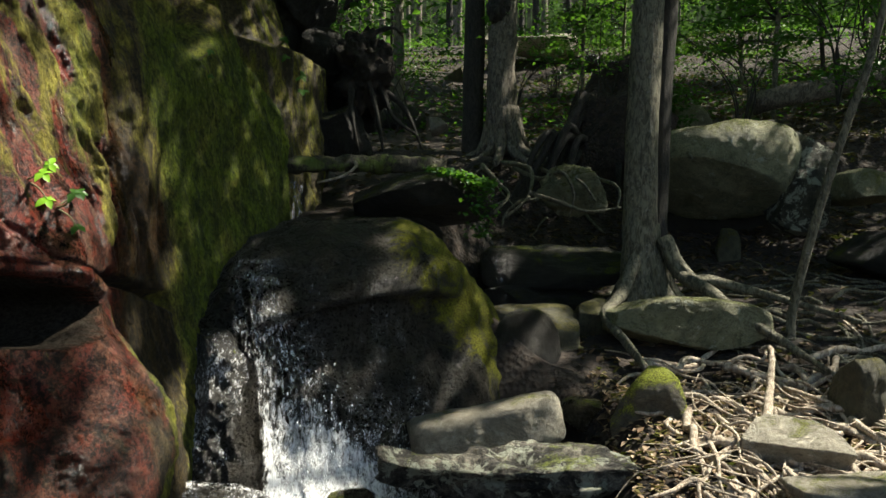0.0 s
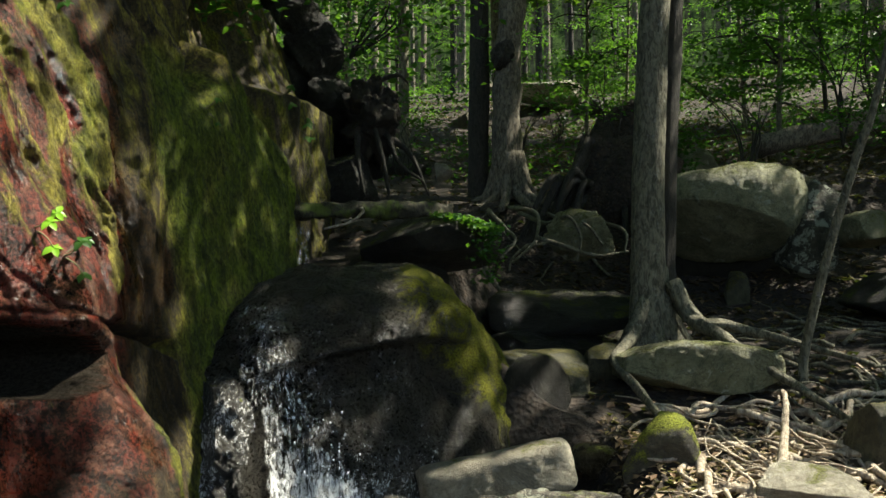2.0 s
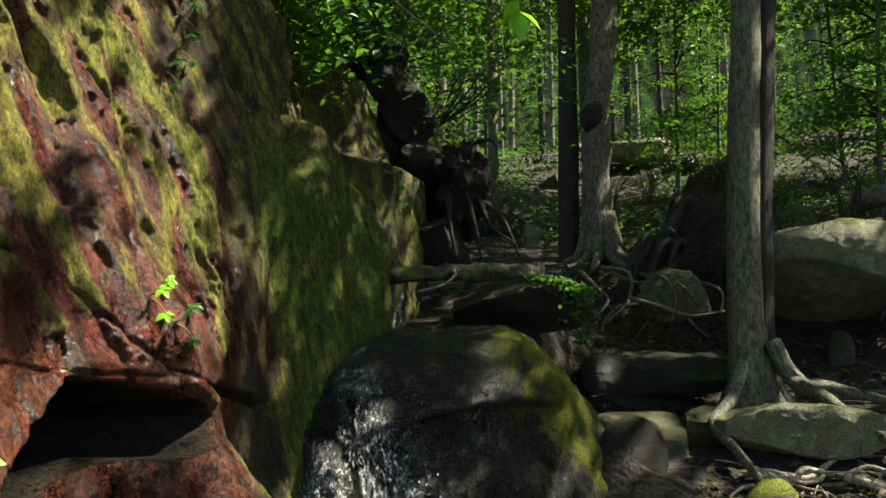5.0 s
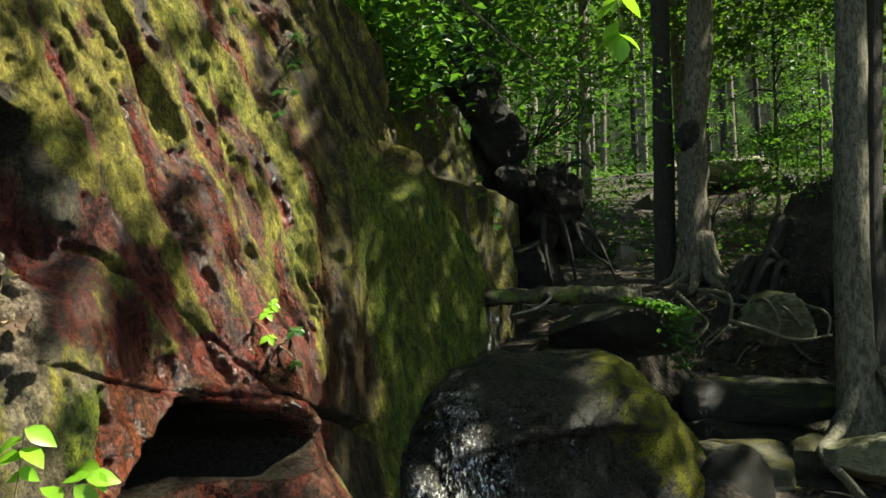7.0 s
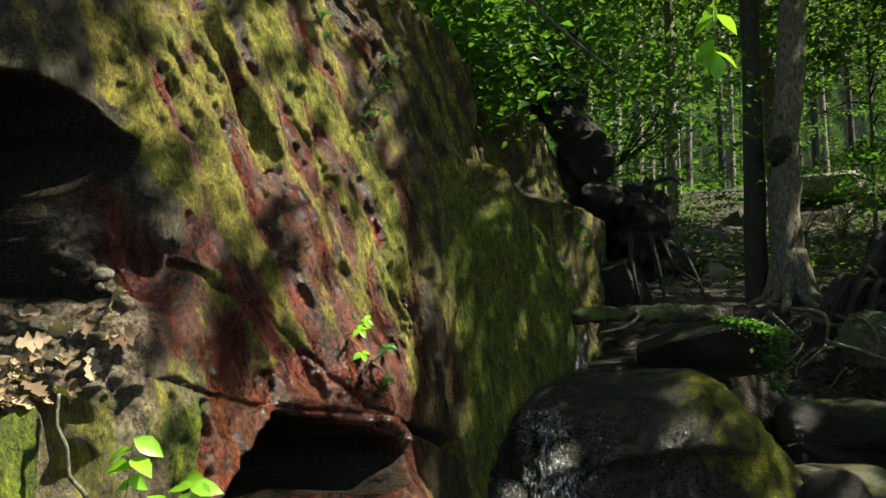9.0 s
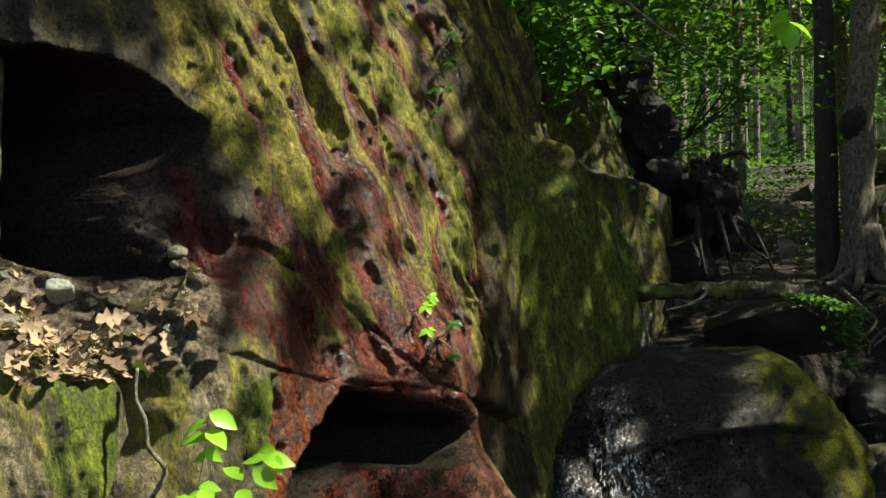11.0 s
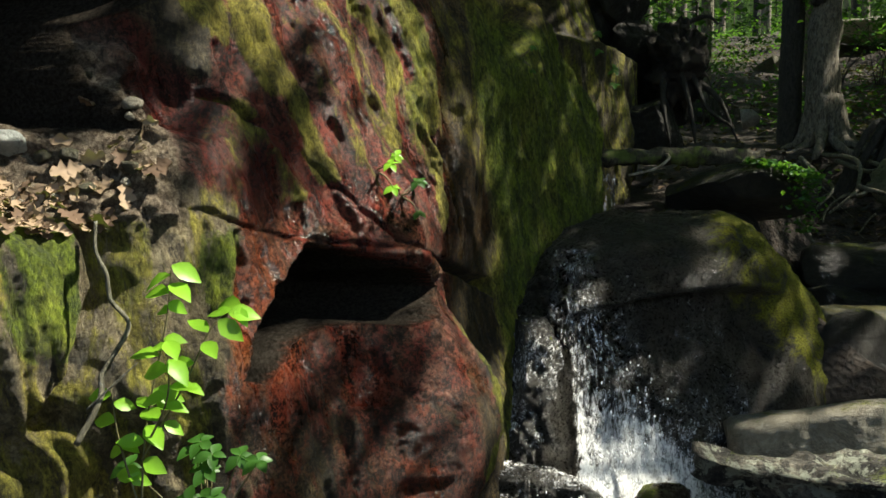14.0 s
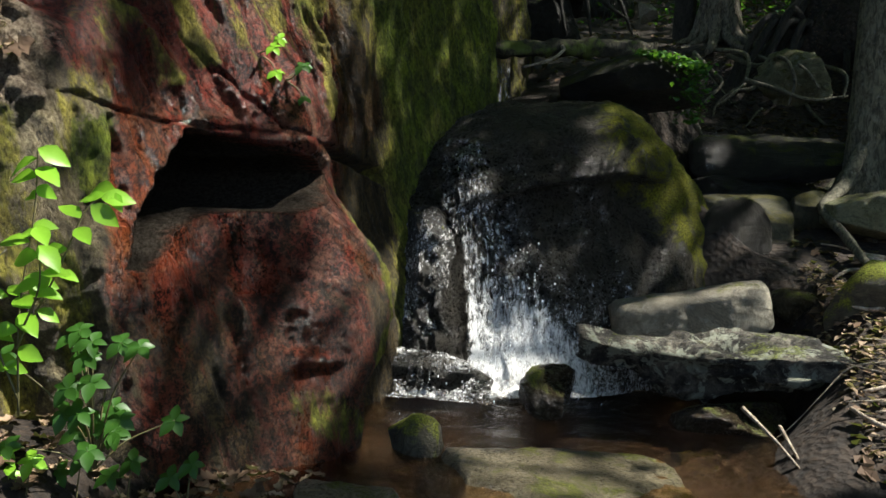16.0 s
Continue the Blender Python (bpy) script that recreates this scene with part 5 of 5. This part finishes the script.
ring = [(math.sin(-1.6 + 3.2 * k / n) * 75, math.cos(-1.6 + 3.2 * k / n) * 75, h) for k in range(n + 1) for h in (-2, 14, 30, 50)]
solo("backdrop", mesh_of("backdrop", ring, [(k * 4 + j, k * 4 + 4 + j, k * 4 + 5 + j, k * 4 + 1 + j) for k in range(n) for j in range(3)], FAR_WOOD), "backdrop of distant green woodland, glowing faintly in place of sunlight", "woodland", kind="structure")


# ---- plants ----
def blade(length, width, droop=0.25):
    """One pointed oval leaf with a folded midrib, lying along +y."""
    prof = [(0, 0.04), (0.18, 0.62), (0.42, 1.0), (0.68, 0.78), (0.88, 0.34), (1, 0.02)]
    verts, faces = [], []
    for t, w in prof:
        z = -droop * length * t * t
        for s in (-1, 0, 1):
            verts.append((s * w * width / 2, t * length, z + abs(s) * w * width * 0.14))
    for k in range(len(prof) - 1):
        for j in (0, 1):
            a = k * 3 + j
            faces.append((a, a + 1, a + 4, a + 3))
    return verts, faces


def plant(label, base, stems, material, leaf, seed, name="plant", whorl=False, category="plant", group=""):
    """stems: lines from the base; leaves stand along them, or in a ring at each tip."""
    rng = random.Random(seed)
    t = thing(name, label, category, group, at=pose(*base))
    shapes = [mesh_of("leaf", *blade(leaf * s, leaf * s * 0.64, d), material) for s, d in ((1.0, 0.2), (0.8, 0.35), (1.15, 0.3))]
    for line in stems:
        pts = spline(line, 6)
        v, f = tube_data(pts, [0.004 - 0.0025 * k / len(pts) for k in range(len(pts))], 5)
        stalk_part = part("stem", mesh_of("stem", v, f, STALK), t)
        if whorl:
            tip = pts[-1]
            turn = rng.uniform(0, 72)
            for k in range(5):
                o = part("leaf", shapes[k % 3], stalk_part)
                o.matrix_local = Matrix.Translation(tip) @ pose(0, 0, 0, 38, 12) @ pose(0, 0, 0, rng.uniform(-15, 15), rng.uniform(-10, 10), turn + k * 72 + rng.uniform(-10, 10))
        else:
            k = 3
            flip = rng.choice((-1, 1))
            while k < len(pts):
                o = part("leaf", shapes[rng.randrange(3)], stalk_part)
                o.matrix_local = Matrix.Translation(pts[k]) @ pose(0, 0, 0, 45, 15) @ pose(0, 0, 0, rng.uniform(-20, 15), rng.uniform(-20, 20), (-95 if flip > 0 else 95) + rng.uniform(-30, 30))
                flip = -flip
                k += 2 if rng.random() < 0.35 else 1
    return t


plant("light-green leafy seedling in sunlight beside the rock", (-1.80, 2.22, 0.45), [
    [(0.0, 0.0, 0.0), (0.0, 0.02, 0.3), (0.04, 0.05, 0.6), (0.05, 0.06, 0.78)], [(0, 0, 0.2), (0.10, 0.06, 0.42), (0.16, 0.12, 0.60), (0.22, 0.18, 0.66)],
    [(0, 0, 0.05), (-0.08, 0.0, 0.25), (-0.10, -0.02, 0.42)], [(0.02, 0.0, 0.25), (0.10, -0.02, 0.4), (0.08, 0, 0.56)]], LEAF_FRESH, 0.085, 3)
rng = random.Random(44)
spread = [(rng.gauss(0, 0.10), rng.gauss(0, 0.09), rng.uniform(0.10, 0.46)) for _ in range(22)]
plant("deep green plant with five-fingered leaves", (-1.70, 2.44, 0.22), [[(0, 0, 0), (x * 0.4, y * 0.4, z * 0.6), (x, y, z)] for x, y, z in spread], LEAF_DEEP, 0.058, 4, whorl=True)
for k, (x, y, z) in enumerate([(-1.85, 2.30, 0.12), (-1.98, 2.35, 0.12), (-1.78, 2.45, 0.08), (-1.66, 2.55, 0.05), (-1.5, 2.65, 0.02)]):
    plant("small green seedling among leaf litter", (x, y, z), [[(0, 0, 0), (0.01, 0, 0.08), (0.02, 0.01, 0.16)], [(0, 0, 0), (-0.05, 0.02, 0.06), (-0.07, 0.02, 0.10)]], LEAF_FRESH if k < 2 else LEAF_DEEP, 0.055, 10 + k, "seedling", True, group="seedlings on the bank")


def on_face(y, z):
    """The place on the rock face at y and height z."""
    hit = FACE.ray_cast(Vector((1.5, y, z)), Vector((-1, 0, 0)))[0]
    return hit if hit else Vector((-2, y, z))


FACE = BVHTree.FromPolygons(fp.tolist(), quads_face.tolist())
rng = random.Random(50)
for k, (y, z, s) in enumerate([(3.28, 1.60, 0.05), (3.30, 1.50, 0.045), (3.05, 1.10, 0.05), (3.9, 2.95, 0.05), (3.75, 2.65, 0.05), (3.85, 2.78, 0.04), (6.5, 2.55, 0.06), (6.3, 2.75, 0.05), (3.6, 3.1, 0.05), (4.6, 2.3, 0.03)]):
    p = on_face(y, z)
    plant("tiny seedling rooted in a joint of the rock", (p.x - 0.02, p.y, p.z), [[(0, 0, 0), (0.04, -0.01, 0.01), (0.08, -0.03, 0.02 + 0.03 * (k % 2))], [(0, 0, 0), (0.05, 0.0, -0.03), (0.08, 0.0, -0.07)], [(0, 0, 0), (0.03, 0.03, 0.03), (0.07, 0.05, 0.06)]], LEAF_FRESH if k == 0 else LEAF_DEEP, s * 0.85, 60 + k, "seedling", True, group="seedlings on the rock face")


def creeper(name, label, points, sizes, material, seed, flat=0.6):
    rng = np.random.RandomState(seed)
    return solo(name, leaf_cloud(name, points, sizes, material, rng, flat, 0.7), label, "foliage", kind="stuff")


rng = np.random.RandomState(60)
n = 700
u = rng.rand(n)
pts = np.stack([-0.05 + 0.36 * u + rng.normal(0, 0.05, n), 5.82 + 0.2 * rng.rand(n), 1.88 - 0.10 * u - 0.02 * rng.rand(n)], 1)
drop = rng.rand(n) < 0.35
pts[drop] = np.stack([0.24 + rng.normal(0, 0.05, drop.sum()), 5.72 + 0.06 * rng.rand(drop.sum()), 1.78 - 0.36 * rng.rand(drop.sum()) ** 1.4], 1)
creeper("ledge_plants", "small bright green plants trailing over a wet ledge", pts, rng.uniform(0.025, 0.05, n), LEAF_FAR, 1)

# shrubs along the top of the rock face
for k, (x, y, z, rx, ry, rz, n) in enumerate([(-1.72, 4.8, 3.36, 0.34, 0.5, 0.22, 1100), (-1.55, 5.5, 3.50, 0.35, 0.5, 0.26, 1200), (-1.92, 4.25, 3.66, 0.3, 0.4, 0.22, 1000), (-1.6, 5.0, 3.85, 0.5, 0.5, 0.3, 1000), (-1.2, 6.4, 4.1, 0.5, 0.5, 0.4, 900), (-0.6, 8.2, 4.0, 0.7, 0.6, 0.6, 1000)]):
    rng = np.random.RandomState(100 + k)
    t = thing("shrub", "leafy green shrub on top of the rock face", "shrub", "shrubs on the rock", at=pose(x, y, z))
    p = rng.normal(size=(n, 3)) * np.array([rx, ry, rz]) * 0.62
    part("foliage", leaf_cloud("foliage", p, rng.uniform(0.05, 0.11, n), LEAF_FAR if k else LEAF_DEEP, rng, 0.7, 0.65), t, kind="stuff")
    tw = [limb([(-0.3, 0, -0.5), (rng.uniform(-0.2, 0.2), rng.uniform(-0.3, 0.3), -0.1), (rng.uniform(-0.2, 0.4), rng.uniform(-0.5, 0.5), rng.uniform(-0.1, 0.25))], 0.012, 0.004, 5, 0, j) for j in range(7)]
    part("twigwork", mesh_of("twigwork", *joined(tw), BARK_DARK), t, kind="stuff")

hanging = thing("branch", "thin branch hanging in with sunlit leaves", "branch", at=pose(-0.06, 2.75, 2.50))
v, f = limb([(0.1, 0.1, 1.2), (0.06, 0.05, 0.5), (0.0, 0, 0.12), (0.01, 0, -0.06)], 0.006, 0.002, 5, 0, 1)
hanging_twig = part("twig", mesh_of("twig", v, f, STALK), hanging)
shape = mesh_of("leaf", *blade(0.088, 0.052, 0.2), LEAF_FRESH)
for k, (x, z, rx, ry, rz) in enumerate([(0.0, -0.05, -60, 10, 20), (0.0, -0.06, -25, 20, -75), (0.0, -0.06, -20, -10, 80), (0.01, 0.06, -30, 0, -60), (0.0, 0.06, -35, 10, 70), (0.0, 0.1, -70, 10, 10), (0.01, -0.07, -82, 5, -12), (0.0, -0.02, -50, 20, 40)]):
    o = part("leaf", shape, hanging_twig)
    o.matrix_local = pose(x, -0.01, z, rx, ry, rz)
bare = thing("branch", "bare thin branch reaching over the stream", "branch")
v, f = limb([(-1.5, 4.3, 4.2), (-0.98, 4.38, 3.46), (-0.72, 4.5, 3.2), (-0.45, 4.62, 3.0)], 0.016, 0.005, 7, 0.1, 2)
part("stem", mesh_of("stem", v, f, BARK), bare)
v, f = limb([(-1.98, 3.7, 3.6), (-1.80, 3.75, 3.35), (-1.86, 3.65, 3.2), (-1.98, 3.6, 3.1)], 0.010, 0.004, 6, 0.1, 2)
twig = thing("twig", "bare twig hanging from the rock face", "twig")
part("stem", mesh_of("stem", v, f, BARK), twig)

# low leafy sprays in the middle distance
for k, (x, y, z, n, rx, ry) in enumerate([(3.1, 9.5, 3.7, 900, 0.9, 0.6), (4.0, 9.2, 4.1, 1000, 0.9, 0.6), (2.2, 10.2, 3.0, 500, 0.5, 0.4), (1.55, 9.3, 3.5, 260, 0.35, 0.25), (4.3, 8.2, 3.0, 600, 0.6, 0.5), (5.0, 10.5, 4.6, 900, 1.0, 0.7), (1.0, 13, 4.3, 700, 0.9, 0.7), (3.5, 13.5, 4.2, 800, 1.0, 0.7), (6.2, 13.0, 4.6, 900, 1.0, 0.7), (-0.6, 12.2, 3.9, 600, 0.8, 0.6), (5.2, 16, 5.2, 900, 1.2, 0.8), (2.0, 16.5, 5.2, 800, 1.2, 0.8), (8.0, 12, 4.6, 900, 1.0, 0.8), (-1.5, 15.5, 5.0, 800, 1.2, 0.8)]):
    rng = np.random.RandomState(140 + k)
    t = thing("bush", "airy light-green bush on the slope", "bush", "bushes on the slope", at=pose(x, y, z))
    c = clumped(rng, n, 12, (-rx, -ry, -0.3), (rx, ry, 0.3), (0.16, 0.16, 0.035))
    part("foliage", leaf_cloud("foliage", c, rng.uniform(0.05, 0.10, n), LEAF_FAR, rng, 0.8, 0.55), t, kind="stuff")
    tw = [limb([(0, 0, -1.3), (rng.uniform(-0.2, 0.2), 0, -0.6), (rng.uniform(-rx, rx), rng.uniform(-ry, ry), rng.uniform(-0.2, 0.2))], 0.012, 0.004, 5, 0, j) for j in range(6)]
    part("twigwork", mesh_of("twigwork", *joined(tw), BARK_DARK), t, kind="stuff")

# ---- sticks and fallen leaves ----
stick = thing("stick", "forked dead stick leaning on the rock", "stick")
v, f = limb([(-2.02, 2.27, 1.36), (-2.01, 2.26, 1.27), (-1.97, 2.26, 1.20), (-1.96, 2.27, 1.12), (-1.90, 2.28, 1.05), (-1.91, 2.25, 0.98), (-1.93, 2.2, 0.9), (-1.92, 2.18, 0.83), (-1.96, 2.13, 0.70)], 0.006, 0.009, 7, 0.5, 1)
part("stem", mesh_of("stem", v, f, BARK), stick)
v, f = limb([(-1.95, 2.16, 0.80), (-1.88, 2.18, 0.87), (-1.82, 2.22, 0.94)], 0.005, 0.002, 6, 0.1, 1)
part("branch", mesh_of("branch", v, f, BARK), stick)
rng = random.Random(90)
for k, pts in enumerate([[(0.42, 3.95, 0.16), (0.52, 3.75, 0.10), (0.62, 3.55, 0.02)], [(0.56, 3.85, 0.12), (0.60, 3.7, 0.06), (0.64, 3.5, 0.0)], [(0.78, 3.9, 0.2), (0.74, 3.75, 0.08), (0.78, 3.55, 0.02)], [(0.74, 3.85, 0.14), (1.0, 3.85, 0.2), (1.3, 3.9, 0.24)]]):
    s = thing("twig", "pale dry twig at the edge of the pool", "twig", "twigs by the pool")
    v, f = limb(pts, 0.010, 0.004, 6, 0.2, k)
    part("stem", mesh_of("stem", v, f, ROOT), s)
for k in range(70):
    x, y = rng.uniform(1.0, 2.2), rng.uniform(3.3, 4.6)
    a = rng.uniform(0, 3.14)
    l = rng.uniform(0.08, 0.3)
    z = float(ground_height(np.array([x]), np.array([y]))[0]) + rng.uniform(0.01, 0.07)
    v, f = limb([(-math.cos(a) * l, -math.sin(a) * l, -0.01), (0.02, 0.01, 0.015), (math.cos(a) * l, math.sin(a) * l, rng.uniform(-0.02, 0.05))], rng.uniform(0.003, 0.008), 0.002, 5, 0.1, k, steps=3)
    solo("twig", mesh_of("twig", v, f, ROOT), "short dry twig lying on the bank", "twig", "twigs on the bank", at=pose(x, y, z))


def curled(length, width, curl, lobes):
    """A dry fallen leaf, curled, with a wavy edge."""
    verts, faces, m = [], [], 9
    for i in range(m):
        t = i / (m - 1)
        w = width / 2 * math.sin(math.pi * min(1, t * 0.96 + 0.03)) ** 0.7 * (1 + (0.45 * math.sin(t * lobes * 6.28) if lobes else 0.15 * math.sin(t * 25)))
        for s in (-1, -0.5, 0, 0.5, 1):
            verts.append((s * w + 0.006 * math.sin(t * 9 + s * 3), (t - 0.5) * length, curl * (s * s * w * 1.2 + 0.6 * (t - 0.4) ** 2 * length) + 0.004 * math.sin(t * 17 + s * 5)))
    for i in range(m - 1):
        for j in range(4):
            a = i * 5 + j
            faces.append((a, a + 1, a + 6, a + 5))
    return verts, faces


DRY = [mesh_of("dry_leaf", *curled(*a), LEAF_DRY) for a in ((0.09, 0.055, 0.3, 3), (0.07, 0.035, 0.5, 0), (0.11, 0.06, 0.2, 3.5), (0.06, 0.03, 0.6, 0))]
DRY_OLD = [mesh_of("dry_leaf", *curled(*a), LEAF_DRY_DARK) for a in ((0.08, 0.05, 0.3, 3), (0.07, 0.035, 0.5, 0), (0.10, 0.06, 0.2, 3.5), (0.06, 0.035, 0.6, 0))]
for k in range(125):
    y, z = (rng.gauss(2.21, 0.075), 1.32 + 0.16 * rng.random()) if k < 75 else (rng.uniform(1.95, 2.5), 1.36 + 0.46 * rng.random())
    p, normal = FACE.ray_cast(Vector((1.5, min(max(y, 1.9), 2.9), z)), Vector((-1, 0, 0)))[:2]
    lie = Vector((0, 0, 1)).rotation_difference((normal + Vector((0, 0, 0.3))).normalized()).to_matrix().to_4x4()
    place = Matrix.Translation(p + normal * (0.006 + 0.02 * rng.random())) @ lie @ pose(0, 0, 0, rng.uniform(-35, 35), rng.uniform(-35, 35), rng.uniform(0, 360))
    solo("dry_leaf", (DRY if k % 5 < 3 else DRY_OLD)[k % 4], "curled brown fallen leaf on the rock ledge", "leaf", "fallen leaves on the ledge", at=place)
for k in range(34):
    y, z = rng.uniform(1.98, 2.52), 1.40 + 0.46 * rng.random()
    p = on_face(y, z)
    size = rng.uniform(0.02, 0.055)
    rock("small pale stone lying on the littered ledge", (p.x + 0.004, p.y, p.z + 0.006), (size * 1.4, size * 1.5, size), TAN if k % 3 else OLIVE, 400 + k, turn=rng.uniform(0, 360), tilt=rng.uniform(-30, 30), level=3, name="stone", category="stone", group="stones on the ledge")
p = on_face(2.30, 1.60)
rock("white broken stone on the littered ledge", (p.x + 0.02, p.y, p.z), (0.09, 0.15, 0.06), WHITE, 450, turn=20, tilt=-25, level=4, square=4, name="stone", category="stone", group="stones on the ledge")
for k in range(170):
    x, y = rng.uniform(-2.2, -1.2), rng.uniform(2.1, 3.1)
    z = float(ground_height(np.array([x]), np.array([y]))[0])
    solo("dry_leaf", (DRY if k % 2 else DRY_OLD)[k % 4], "dull brown fallen leaf on the bank", "leaf", "fallen leaves on the bank", at=pose(x, y, max(z, 0.0) + 0.015 + 0.02 * rng.random(), rng.uniform(-25, 25), rng.uniform(-25, 25), rng.uniform(0, 360)))
rng = np.random.RandomState(95)
n = 26000
x, y = rng.uniform(0.8, 8, n), 3.4 + 19 * rng.rand(n) ** 1.3
more = rng.rand(n) < 0.35
x[more] = rng.uniform(-3, 8, more.sum())
y[more] = rng.uniform(7, 24, more.sum())
z = ground_height(x, y) + 0.012
litter = leaf_cloud("leaf_litter", np.stack([x, y, z], 1), rng.uniform(0.04, 0.10, n), LEAF_DRY_DARK, rng, 0.85, 0.6)
solo("leaf_litter", litter, "brown fallen leaves scattered over the forest floor", "leaf litter", kind="stuff")

n = 2600
x, y = rng.uniform(0.85, 2.3, n), rng.uniform(3.4, 5.3, n)
z = ground_height(x, y) + 0.012 + 0.02 * rng.rand(n)
bits = leaf_cloud("leaf_litter", np.stack([x, y, z], 1), rng.uniform(0.02, 0.06, n), LEAF_DRY, rng, 0.8, 0.5)
solo("leaf_litter", bits, "pale dry leaf bits lying between the roots", "leaf litter", kind="stuff")

rng = np.random.RandomState(97)
n = 16000
spots = clumped(rng, n, 420, (-6, 10.5, 0), (13, 30, 0), (0.35, 0.35, 0))
z = ground_height(spots[:, 0], spots[:, 1]) + 0.05 + 0.3 * rng.rand(n) ** 2
cover = leaf_cloud("ground_cover", np.stack([spots[:, 0], spots[:, 1], z], 1), rng.uniform(0.05, 0.12, n), LEAF_FAR, rng, 0.8, 0.5)
solo("ground_cover", cover, "low green seedlings and ferns over the forest floor", "undergrowth", kind="stuff")
